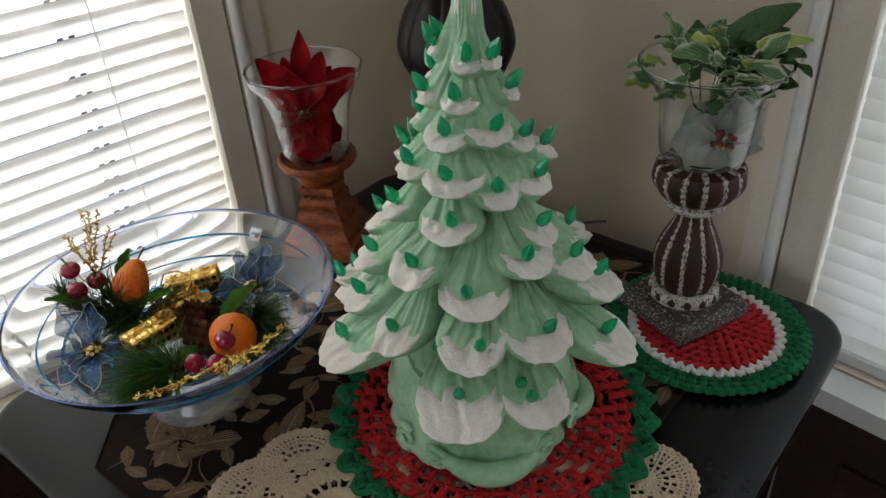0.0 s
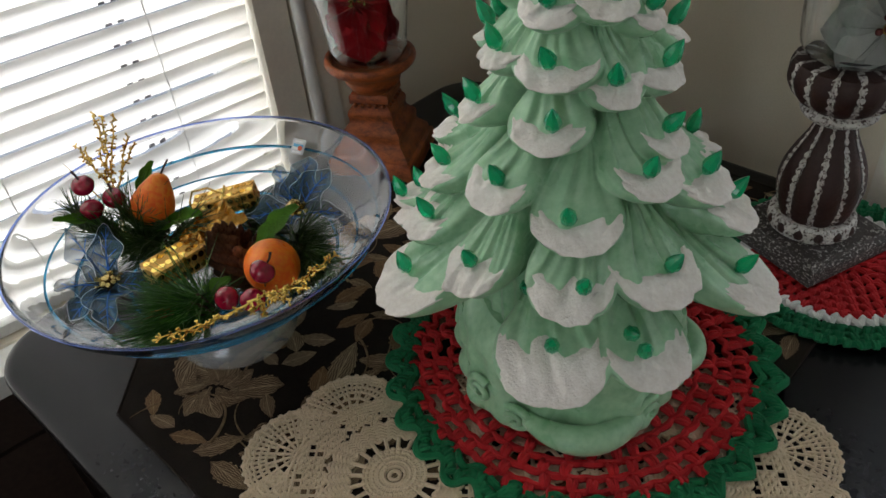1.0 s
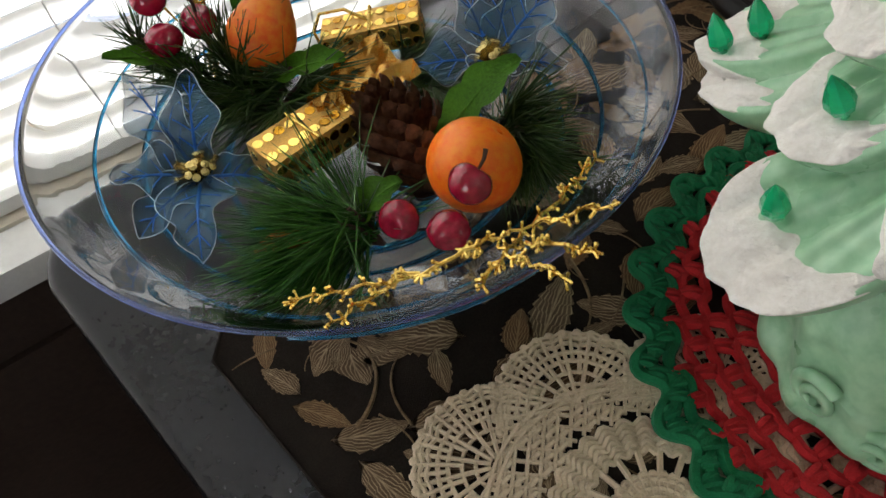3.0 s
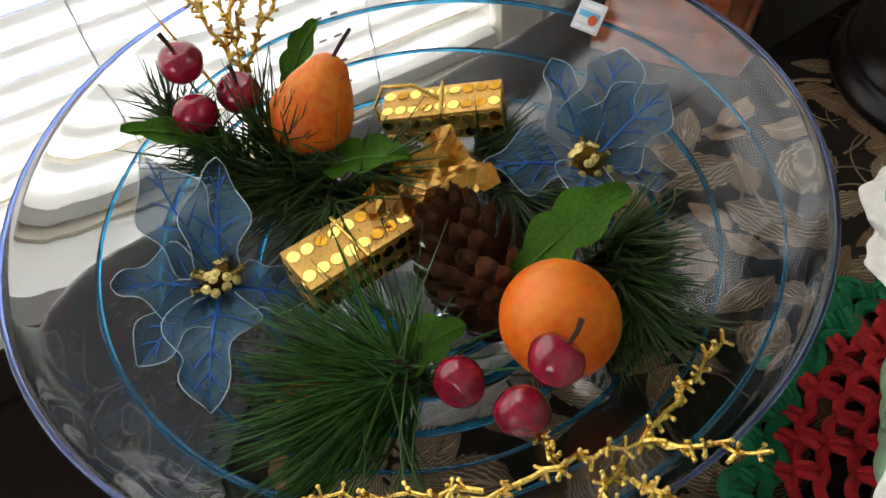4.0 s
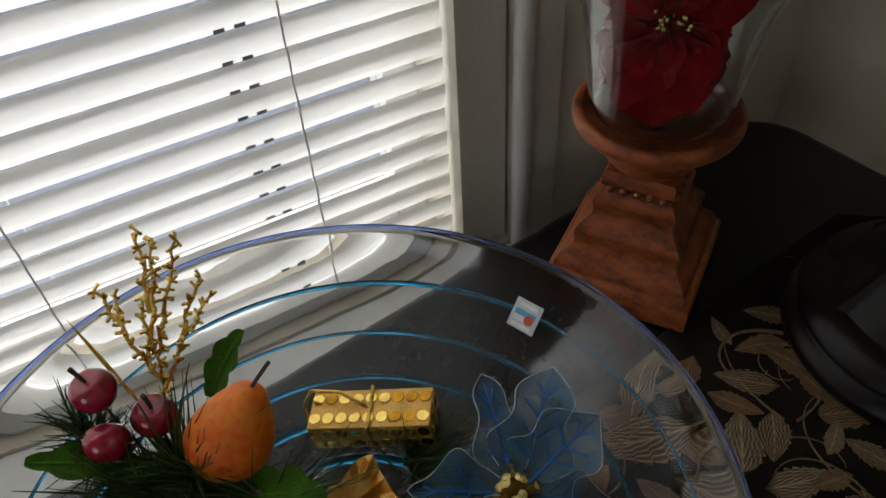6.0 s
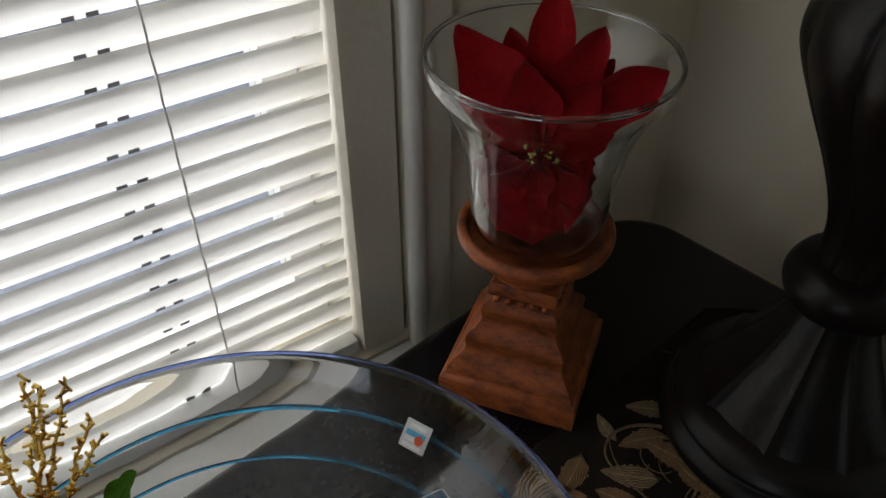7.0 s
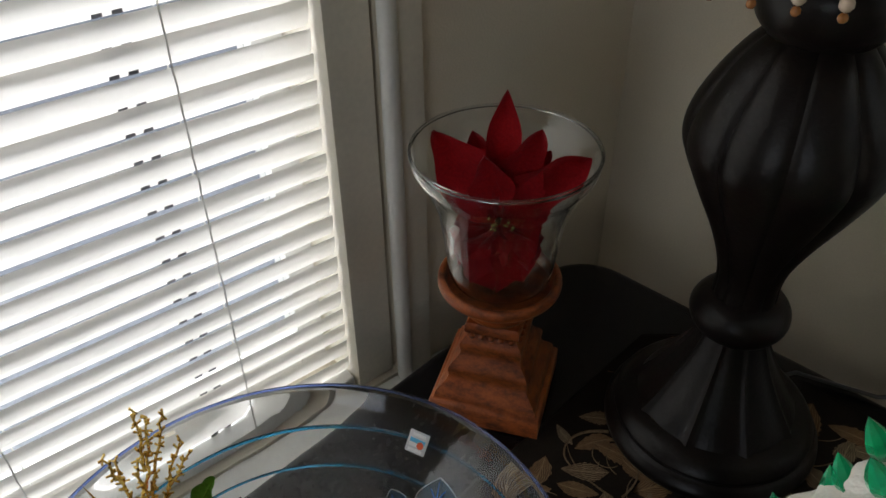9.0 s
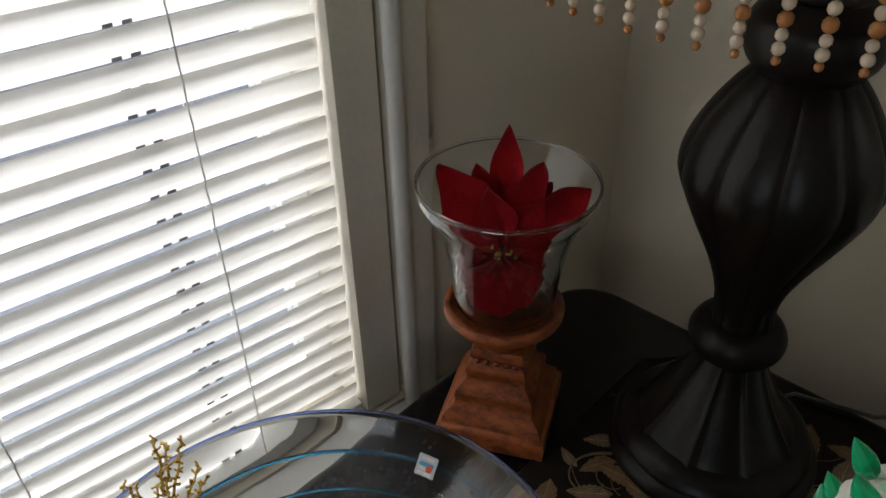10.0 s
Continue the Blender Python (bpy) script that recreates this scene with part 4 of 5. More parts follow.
M_SILVER = mat("silver_glitter", (0.50, 0.51, 0.50), 0.3, 0.9, 0.2, 300, 1200, 0.0008, bump_size=1300)
M_VEIN = mat("blue_vein", (0.01, 0.10, 0.36), 0.5)
M_SHEER = mat("sheer_blue_organza", (0.035, 0.13, 0.22), 0.55, 0, 0.2, 60, 900, 0.0002, alpha=0.66, other=(0.02, 0.085, 0.16), sheen=0.1)


def vec(*a):
    return Vector(a)


def fruit_orange(p):
    o = thing("orange", pose(*p, -8, 42, 20), "small artificial orange fruit with a dimple", "fruit")
    bm = bmesh.new()
    blob(bm, (0, 0, 0), 0.0206, 40, (1, 1, 0.97), None, lambda d: 1 - 0.09 * max(0, d.z - 0.955) / 0.045)
    part("skin", bm, M_ORANGE, o)
    bm = bmesh.new()
    lathe(bm, [(0.0016, 0.0176), (0.0018, 0.0186), (0.0008, 0.0192), (0, 0.0192)], 8)
    part("navel", bm, M_PEAR, o)


def fruit_pear(p, m):
    o = thing("pear", pose(*p) @ m @ Matrix.Scale(1.02, 4), "small artificial orange and yellow pear with a stem", "fruit")
    bm = bmesh.new()
    lathe(bm, smooth_profile([(0.0, -0.0175), (0.009, -0.0165), (0.0160, -0.0085), (0.0168, 0.0), (0.0135, 0.010), (0.0088, 0.0185), (0.0062, 0.0225), (0.0025, 0.0245), (0.0, 0.0245)], 6), 40,
          lambda a, r, z: r * (1 + 0.03 * math.sin(2 * a)))
    part("skin", bm, M_PEAR, o)
    bm = bmesh.new()
    tube(bm, [(0, 0, 0.023), (0.0008, 0, 0.029), (0.0024, 0.0005, 0.037)], 0.0008, 6)
    part("stem", bm, M_STEM, o)


def cherry(p, tilt, r=0.0085, stem=True):
    o = thing("cherry", pose(*p, *tilt), "shiny dark red artificial cherry", "berry", "cherries in the bowl")
    bm = bmesh.new()
    blob(bm, (0, 0, 0), r, 28, (1, 1, 0.93), None, lambda d: (1 - 0.22 * max(0, d.z - 0.85) / 0.15) * (1 + 0.05 * abs(d.x) * (d.z > 0)))
    part("skin", bm, M_CHERRY, o)
    if stem:
        bm = bmesh.new()
        tube(bm, [(0, 0, r * 0.7), (-0.0004, 0, r * 1.25), (-0.0018, 0.0004, r * 1.65)], lambda u: 0.0007 + 0.0004 * u, 6)
        part("stem", bm, M_STEM, o)


fruit_orange((-0.2045, 0.544, 0.840))
fruit_pear((-0.3175, 0.6170, 0.849), pose(0, 0, 0, -20, 27, 10))
for p_, t_, s_ in (((-0.366, 0.611, 0.872), (6, -8, 0), True), ((-0.359, 0.599, 0.857), (-60, -20, 10), False), ((-0.347, 0.614, 0.857), (4, 8, 0), True),
                   ((-0.233, 0.518, 0.833), (70, 10, -20), False), ((-0.2105, 0.509, 0.839), (95, 0, 10), False), ((-0.2025, 0.5195, 0.8555), (-25, 52, 25), True)):
    cherry(p_, t_, 0.0088, s_)
# wires that carry the berries down into the greenery
for a_, b_ in (((-0.366, 0.611, 0.864), (-0.350, 0.607, 0.806)), ((-0.359, 0.599, 0.850), (-0.349, 0.606, 0.806)), ((-0.347, 0.614, 0.850), (-0.346, 0.607, 0.806)),
               ((-0.233, 0.518, 0.826), (-0.222, 0.540, 0.801)), ((-0.2105, 0.509, 0.832), (-0.221, 0.538, 0.801)), ((-0.2025, 0.5195, 0.848), (-0.220, 0.541, 0.801))):
    w_ = thing("floral_wire", pose(*b_), "thin brown floral wire under the berries", "wire", "berry wires")
    bm = bmesh.new()
    d_ = Vector(a_) - Vector(b_)
    tube(bm, [(0, 0, 0), d_ * 0.5 + Vector((0.002, 0, 0)), d_], 0.0006, 5)
    part("strand", bm, M_STEM, w_)


def needles(name, base, spread, count, length, material, label, seed, flat=0.45):
    """A bundle of thin needles fanning from a short stem; spread is a list of (place, direction)."""
    r = random.Random(seed)
    o = thing(name, pose(*base), label, "greenery")
    bm = bmesh.new()
    ends = [Vector(e) - Vector(base) for e, _ in spread]
    for e in ends:
        tube(bm, [(0, 0, 0), e * 0.5 + Vector((0, 0, 0.003)), e], 0.0012, 6)
    part("stem", bm, M_STEM, o)
    bm = bmesh.new()
    for _ in range(count):
        k = r.randrange(len(spread))
        e, d = ends[k], Vector(spread[k][1]).normalized()
        st = e * r.uniform(0.25, 1.0) + Vector((r.gauss(0, 0.0012), r.gauss(0, 0.0012), r.gauss(0, 0.001)))
        dd = (d + Vector((r.gauss(0, 0.5), r.gauss(0, 0.5), r.gauss(0, 0.5) * flat))).normalized()
        ln = length * r.uniform(0.6, 1.1)
        sag = Vector((r.gauss(0, 0.003), r.gauss(0, 0.003), -abs(r.gauss(0, 0.003))))
        side = dd.cross(Vector((r.gauss(0, 1), r.gauss(0, 1), 1))).normalized() * 0.00052
        nrm = dd.cross(side).normalized() * 0.00035
        rows = []
        for u in (0, 0.5, 1):
            c = st + dd * ln * u + sag * u * u
            wx, wy = base[0] + c.x - BC[0], base[1] + c.y - BC[1]
            c.z = max(c.z, float(np.interp(math.hypot(wx, wy), BOWL_R, BOWL_Z)) + 0.0015 - base[2])       # stays above the glass
            w = 1 if u < 1 else 0.3
            rows.append([c + side * w, c + nrm * w, c - side * w, c - nrm * w])
        grid(bm, rows, close_v=True)
    part("needles", bm, material, o)
    return o


needles("pine_sprig", (-0.318, 0.600, 0.806), [((-0.345, 0.590, 0.838), (-0.4, -0.1, 0.5)), ((-0.290, 0.598, 0.840), (0.9, 0, 0.25)), ((-0.320, 0.590, 0.836), (-0.7, -0.4, 0.2)), ((-0.300, 0.585, 0.834), (0.3, -0.8, 0.1)),
        ((-0.335, 0.603, 0.846), (0.1, 0.1, 1)), ((-0.300, 0.600, 0.842), (-0.9, 0.1, 0.2))], 950, 0.040, M_NEEDLE, "dark green artificial pine sprig with frosted needles", 1)
needles("pine_sprig", (-0.366, 0.606, 0.822), [((-0.378, 0.606, 0.852), (-0.2, 0.0, 1)), ((-0.368, 0.600, 0.848), (0.2, -0.2, 0.8))], 260, 0.024, M_NEEDLE, "small dark green artificial pine tuft under the berries", 2, 0.9)
needles("pine_sprig", (-0.245, 0.525, 0.806), [((-0.258, 0.513, 0.834), (-0.9, -0.25, 0.15)), ((-0.265, 0.508, 0.826), (-0.7, -0.6, 0.0)), ((-0.255, 0.520, 0.836), (-1, 0.1, 0.2))], 720, 0.052, M_NEEDLE2, "long-needled green artificial pine sprig lying in the bowl", 3, 0.35)
needles("pine_sprig", (-0.205, 0.575, 0.806), [((-0.188, 0.570, 0.838), (0.8, -0.4, 0.3)), ((-0.180, 0.562, 0.832), (0.6, -0.7, 0.1)), ((-0.192, 0.580, 0.842), (0.7, 0.2, 0.4))], 620, 0.034, M_NEEDLE, "dark green artificial pine sprig beside the orange", 4)
needles("pine_sprig", (-0.245, 0.625, 0.800), [((-0.235, 0.612, 0.822), (0.6, -0.5, 0.1)), ((-0.255, 0.640, 0.818), (0.2, 0.2, 0.1))], 420, 0.032, M_NEEDLE, "dark green artificial pine tuft between the presents", 5)


def holly(base, tip, width, lift, label, seed, material=M_HOLLY):
    """A toothed, cupped leaf from base to tip."""
    a, b = Vector(base), Vector(tip)
    d = b - a
    side = d.cross(Vector((0, 0, 1))).normalized()
    up = side.cross(d).normalized()
    o = thing("holly_leaf", Matrix.Translation(a), label, "leaf", "leaves in the bowl")
    bm = bmesh.new()
    n, rows = 24, []
    for i in range(n + 1):
        u = i / n
        w = width * (math.sin(math.pi * min(1, u * 0.93 + 0.04)) ** 0.7) * (0.70 + 0.30 * abs(math.cos(u * 3.0 * math.pi)))
        c = d * u + up * lift * math.sin(math.pi * u)
        rows.append([c + side * w * s + up * (0.22 * width * s * s + 0.06 * width * math.sin(7 * u + seed)) for s in (-1, -0.5, 0, 0.5, 1)])
    grid(bm, rows)
    bmesh.ops.solidify(bm, geom=bm.faces[:], thickness=0.0005)
    part("blade", bm, material, o)
    bm = bmesh.new()
    tube(bm, [d * u + up * (lift * math.sin(math.pi * u) + 0.0004) for u in (0, 0.25, 0.5, 0.75, 0.97)], 0.0005, 5)
    part("rib", bm, material, o)


GREENLEAF = "green fabric holly leaf tucked into the arrangement"
holly((-0.345, 0.600, 0.838), (-0.384, 0.583, 0.858), 0.009, 0.004, GREENLEAF, 0)
holly((-0.338, 0.636, 0.840), (-0.326, 0.656, 0.864), 0.009, 0.003, GREENLEAF, 1)
holly((-0.312, 0.598, 0.834), (-0.272, 0.601, 0.846), 0.012, 0.004, GREENLEAF, 2)
holly((-0.222, 0.560, 0.836), (-0.188, 0.584, 0.864), 0.013, 0.004, GREENLEAF, 3)
holly((-0.260, 0.525, 0.818), (-0.236, 0.540, 0.832), 0.011, 0.002, GREENLEAF, 4)

holly((-0.294, 0.503, 0.824), (-0.266, 0.508, 0.829), 0.006, 0.003, "amber foil leaf tucked under the pine needles", 5, M_AMBER)


def present(a, b, half, label, seed):
    """A little gift box from a to b, covered with round sequins and tied with cord."""
    a, b = Vector(a), Vector(b)
    ln = (b - a).length
    m = Matrix.Translation((a + b) / 2) @ (b - a).to_track_quat("X", "Z").to_matrix().to_4x4()
    o = thing("gift_box", m, label, "ornament", "presents in the bowl")
    bm = bmesh.new()
    box(bm, -ln / 2, -half, -half * 0.8, ln / 2, half, half * 0.8, bevel=0.0012)
    part("box_body", bm, M_BROCADE, o)
    r = random.Random(seed)
    nx = int(ln / 0.0058)
    for face in range(5):
        for i in range(nx if face < 3 else 2):
            for j in range(2):
                if face < 3:
                    x, v = (i + 0.5) * ln / nx - ln / 2, (j - 0.5) * half * 1.0
                    p_ = ((x, v, half * 0.8 + 0.0002), (x, -half - 0.0002, v * 0.8), (x, half + 0.0002, v * 0.8))[face]
                    n_ = ((0, 0, 1), (0, -1, 0), (0, 1, 0))[face]
                else:
                    s = 1 if face == 3 else -1
                    p_, n_ = (s * (ln / 2 + 0.0002), (i - 0.5) * half, (j - 0.5) * half * 0.8), (s, 0, 0)
                bm = bmesh.new()
                lathe(bm, [(0.0027, 0), (0.0025, 0.0003), (0.0, 0.00032)], 14)
                q_ = part("sequin", bm, r.choice((M_SEQUIN, M_SEQUIN, M_SEQUIN2)), o)
                q_.matrix_local = Matrix.Translation(p_) @ (Vector(n_) + Vector((r.gauss(0, 0.06), r.gauss(0, 0.06), r.gauss(0, 0.06)))).to_track_quat("Z", "Y").to_matrix().to_4x4()
    bm = bmesh.new()
    w, hh = half + 0.0008, half * 0.8 + 0.0008
    tube(bm, [(0, w, hh), (0.0006, -w, hh), (0, -w, -hh), (0, w, -hh)], 0.0009, 6, closed=True)
    part("cord", bm, M_GOLD, o, "gold glitter cord")
    return o


present((-0.301, 0.546, 0.829), (-0.272, 0.584, 0.828), 0.0112, "gold sequinned miniature gift box tied with gold cord", 1)
g2 = present((-0.298, 0.646, 0.822), (-0.246, 0.6545, 0.830), 0.0095, "gold sequinned miniature gift box with a cord loop", 2)
bm = bmesh.new()
tube(bm, [(0, 0, 0.007), (-0.012, 0.004, 0.014), (-0.026, 0.006, 0.013), (-0.032, 0.004, 0.004), (-0.030, 0.0, -0.004)], 0.0009, 6)
part("cord_loop", bm, M_GOLD, g2)
# crumpled gold wrap
foil = thing("crumpled_foil", pose(-0.2665, 0.5940, 0.8365, 0, 4, 46) @ Matrix.Scale(1.2, 4), "crumpled gold foil ruffle on the present", "ornament")
bm = bmesh.new()
rows, r5 = [], random.Random(21)
for i in range(13):
    u = i / 12
    row = []
    for j in range(11):
        v = j / 10 - 0.5
        row.append(((u - 0.5) * 0.040 + r5.gauss(0, 0.0008), v * (0.014 + 0.016 * u) + r5.gauss(0, 0.0008), 0.003 * math.cos(v * 9 + u * 3) + r5.gauss(0, 0.0013) + 0.006 * u))
    rows.append(row)
grid(bm, rows)
bmesh.ops.solidify(bm, geom=bm.faces[:], thickness=0.0003)
part("foil_sheet", bm, M_FOIL, foil, smooth=False)


# pine cone, scale by scale
cone = thing("pine_cone", pose(-0.2375, 0.567, 0.828, -62, 0, 48) @ Matrix.Scale(1.3, 4), "small brown natural pine cone lying in the bowl", "pine cone")
bm = bmesh.new()
lathe(bm, smooth_profile([(0.002, -0.022), (0.009, -0.014), (0.010, 0.0), (0.006, 0.014), (0.001, 0.022)], 4), 16)
part("core", bm, M_CONE, cone)
scale_ob = None
for k in range(130):
    u = k / 129
    a = k * 2.39996
    z = -0.021 + 0.042 * u
    rr = 0.0095 * math.sin(math.pi * (0.14 + 0.78 * u)) + 0.001
    if scale_ob is None:
        bm = bmesh.new()
        rows = [[(x, w * s, hgt + 0.0008 * (1 - s * s)) for s in (-1, 0, 1)] for x, w, hgt in ((-0.002, 0.0018, 0), (0.003, 0.0036, 0.0006), (0.0065, 0.0036, 0.0014), (0.0088, 0.0022, 0.003), (0.0096, 0.0006, 0.0036))]
        grid(bm, rows)
        bmesh.ops.solidify(bm, geom=bm.faces[:], thickness=0.0009)
        scale_ob = part("cone_scale", bm, M_CONE, cone)
        sm = scale_ob.data
    else:
        scale_ob = new("cone_scale", sm)
        scale_ob.parent = cone
    scale_ob.matrix_local = pose(rr * math.cos(a), rr * math.sin(a), z, 0, 0, math.degrees(a)) @ pose(0, 0, 0, 0, -38 + 22 * (1 - u), 0) @ Matrix.Scale(0.45 + 0.48 * math.sin(math.pi * (0.15 + 0.75 * u)), 4)


def petal(bm, a, b, width, cup, normal, seed, ruffle=0.1, n=18, m=9):
    """A pointed petal from a to b, cupped along its normal; returns its edge and its middle line."""
    a, b, normal = Vector(a), Vector(b), Vector(normal)
    d = b - a
    side = d.cross(normal).normalized()
    up = side.cross(d).normalized()
    rows = []
    for i in range(n + 1):
        u = i / n
        w = width * (math.sin(math.pi * min(1.0, u ** 0.8 * 0.97 + 0.03)) ** 0.75) * (1 + ruffle * math.sin(u * 11 + seed)) + 0.0003
        c = a + d * u + up * cup * math.sin(math.pi * u)
        row = []
        for j in range(m):
            s = 2 * j / (m - 1) - 1
            row.append(c + side * w * s + up * (width * 0.30 * s * s + ruffle * width * 0.9 * math.sin(9 * u + 2.2 * s + seed) * abs(s)))
        rows.append(row)
    grid_uv(bm, rows)
    edge = [r[0] for r in rows] + [r[-1] for r in rows[::-1]]
    return edge, [r[m // 2] for r in rows], rows


def blue_flower(centre, tips, label, seed):
    c = Vector(centre)
    o = thing("blue_poinsettia", Matrix.Translation(c), label, "artificial flower", "blue flowers in the bowl")
    for k, (tip, w) in enumerate(tips):
        t_ = Vector(tip) - c
        bm = bmesh.new()
        edge, mid, rows = petal(bm, t_ * 0.06, t_, w * 0.98, 0.005, (0.1, -0.3, 1), seed + k, 0.27)
        pt = part("petal", bm, M_SHEER, o, "sheer blue organza petal with silver edge" if k == 0 else "")
        bm = bmesh.new()
        tube(bm, edge[2:-2], 0.00022, 5)
        part("glitter_edge", bm, M_SILVER, pt)
        bm = bmesh.new()
        tube(bm, mid[1:-1], lambda u: 0.0008 * (1 - u) + 0.0002, 5)
        for i in (4, 7, 10, 13):
            for s in (0, -1):
                q_ = rows[min(i + 3, len(rows) - 1)][1 if s == 0 else -2]
                tube(bm, [mid[i], (mid[i] * 0.45 + q_ * 0.55) + Vector((0, 0, 0.0004)), q_ * 0.8 + mid[i] * 0.2], 0.0003, 4)
        part("vein", bm, M_VEIN, pt)
    r = random.Random(seed)
    for k in range(17):
        d = Vector((r.gauss(0, 0.8), r.gauss(0, 0.7) - 0.25, 1.0)).normalized()
        bm = bmesh.new()
        tube(bm, [(0, 0, 0), d * 0.004], 0.0005, 5)
        q_ = d.to_track_quat("Z", "Y").to_matrix().to_4x4()
        lathe_at = Matrix.Translation(d * 0.004) @ q_
        vs = lathe(bm, [(0.0007, 0), (0.0020, 0.002), (0.0022, 0.005), (0.0013, 0.0075), (0.0019, 0.0092), (0.0004, 0.0097)], 8, lambda a, rr, z: rr * (1 + 0.18 * math.sin(4 * a)))
        bmesh.ops.transform(bm, matrix=lathe_at, verts=[v for row in vs for v in row])
        part("stamen", bm, M_PALEGOLD, o)
    bm = bmesh.new()
    tube(bm, [(0, 0, 0), (0, 0.004, -0.012), (0.004, 0.010, -0.024)], 0.001, 6)
    part("stem", bm, M_STEM, o)


blue_flower((-0.331, 0.541, 0.826), [((-0.367, 0.572, 0.858), 0.013), ((-0.338, 0.577, 0.858), 0.012), ((-0.364, 0.525, 0.838), 0.012), ((-0.311, 0.490, 0.830), 0.014), ((-0.345, 0.502, 0.828), 0.011), ((-0.300, 0.548, 0.818), 0.010)],
            "sheer blue artificial poinsettia with silver glitter edges and gold centre", 1)
blue_flower((-0.206, 0.630, 0.824), [((-0.229, 0.668, 0.845), 0.010), ((-0.200, 0.675, 0.850), 0.015), ((-0.179, 0.659, 0.846), 0.016), ((-0.170, 0.640, 0.812), 0.010), ((-0.248, 0.620, 0.826), 0.013), ((-0.207, 0.604, 0.826), 0.010)],
            "sheer blue artificial poinsettia with silver edges beside the present", 4)


def twig(base, branches, label, seed, thick=0.0010, knob=0.0016):
    """A glittered twig: branching rods set with little knobs."""
    r = random.Random(seed)
    o = thing("glitter_twig", pose(*base), label, "twig", "gold twigs in the bowl")
    for a, b in branches:
        a, b = Vector(a) - Vector(base), Vector(b) - Vector(base)
        bm = bmesh.new()
        n = max(4, int((b - a).length / 0.004))
        pts = [a.lerp(b, k / n) + Vector((r.gauss(0, 0.0007), r.gauss(0, 0.0007), r.gauss(0, 0.0007))) * (0 < k < n) for k in range(n + 1)]
        tube(bm, pts, lambda u: thick * (1.15 - 0.45 * u), 6)
        for k, q in enumerate([x_ for x_ in pts[1:] for _ in (0, 1, 2)]):
            d = Vector((r.gauss(0, 1), r.gauss(0, 1), r.gauss(0, 1))).normalized()
            d = (d + (b - a).normalized() * 0.6).normalized()
            tube(bm, [q, q + d * knob * 1.9], thick * 0.8, 5)
            blob(bm, q + d * knob * 2.2, knob * r.uniform(0.45, 0.7), 6)
        part("branchlet", bm, M_GOLD, o)
    return o


twig((-0.352, 0.618, 0.806), [((-0.352, 0.618, 0.806), (-0.358, 0.640, 0.872)), ((-0.358, 0.640, 0.872), (-0.3585, 0.662, 0.905)), ((-0.357, 0.636, 0.862), (-0.353, 0.668, 0.900)), ((-0.3585, 0.645, 0.880), (-0.366, 0.664, 0.906)),
      ((-0.356, 0.632, 0.855), (-0.381, 0.645, 0.888)), ((-0.368, 0.638, 0.871), (-0.378, 0.650, 0.880)), ((-0.355, 0.628, 0.845), (-0.345, 0.664, 0.884)), ((-0.350, 0.645, 0.865), (-0.340, 0.660, 0.878)),
      ((-0.358, 0.632, 0.858), (-0.366, 0.652, 0.880))], "gold glittered artificial twig standing among the berries", 1, 0.0009, 0.0014)
tw = thing("gold_leaf_blade", pose(-0.360, 0.622, 0.845), "thin gold glittered blade of grass", "twig")
bm = bmesh.new()
rows = [[Vector((-0.032 * u, 0.014 * u + s * 0.0011 * math.sin(math.pi * (0.1 + 0.88 * u)), 0.033 * u + 0.0004 * s * s)) for s in (-1, 0, 1)] for u in (0, 0.25, 0.5, 0.75, 1)]
grid(bm, rows)
bmesh.ops.solidify(bm, geom=bm.faces[:], thickness=0.0004)
part("blade", bm, M_GOLD, tw)
twig((-0.2065, 0.515, 0.818), [((-0.2065, 0.515, 0.818), (-0.196, 0.484, 0.862)), ((-0.196, 0.484, 0.862), (-0.176, 0.496, 0.862)), ((-0.176, 0.496, 0.862), (-0.155, 0.538, 0.853)), ((-0.176, 0.496, 0.862), (-0.151, 0.490, 0.881)),
      ((-0.180, 0.490, 0.864), (-0.190, 0.460, 0.874)), ((-0.185, 0.478, 0.868), (-0.164, 0.456, 0.886)), ((-0.178, 0.482, 0.869), (-0.156, 0.468, 0.885)), ((-0.196, 0.484, 0.862), (-0.222, 0.470, 0.858)),
      ((-0.222, 0.470, 0.858), (-0.240, 0.450, 0.861)), ((-0.215, 0.476, 0.855), (-0.263, 0.467, 0.844))], "gold glittered artificial twig lying over the bowl's edge", 2, 0.0008, 0.0014)

# ---- reddish pedestal with glass vase and poinsettia ----
RP = pose(-0.170, 0.857, CZ + 0.0008 - 0.0015, 0, 0, -12)
redped = thing("wooden_pedestal", RP, "carved reddish-brown wooden candle pedestal with beaded collar", "pedestal")


def square_stack(bm, levels, cap=True):
    rows = [[(w * sx, w * sy, z) for sx, sy in ((-1, -1), (-0.33, -1), (0.33, -1), (1, -1), (1, -0.33), (1, 0.33), (1, 1), (0.33, 1), (-0.33, 1), (-1, 1), (-1, 0.33), (-1, -0.33))] for w, z in levels]
    vs = grid(bm, rows, close_v=True)
    if cap:
        bm.faces.new(vs[-1]), bm.faces.new(vs[0][::-1])


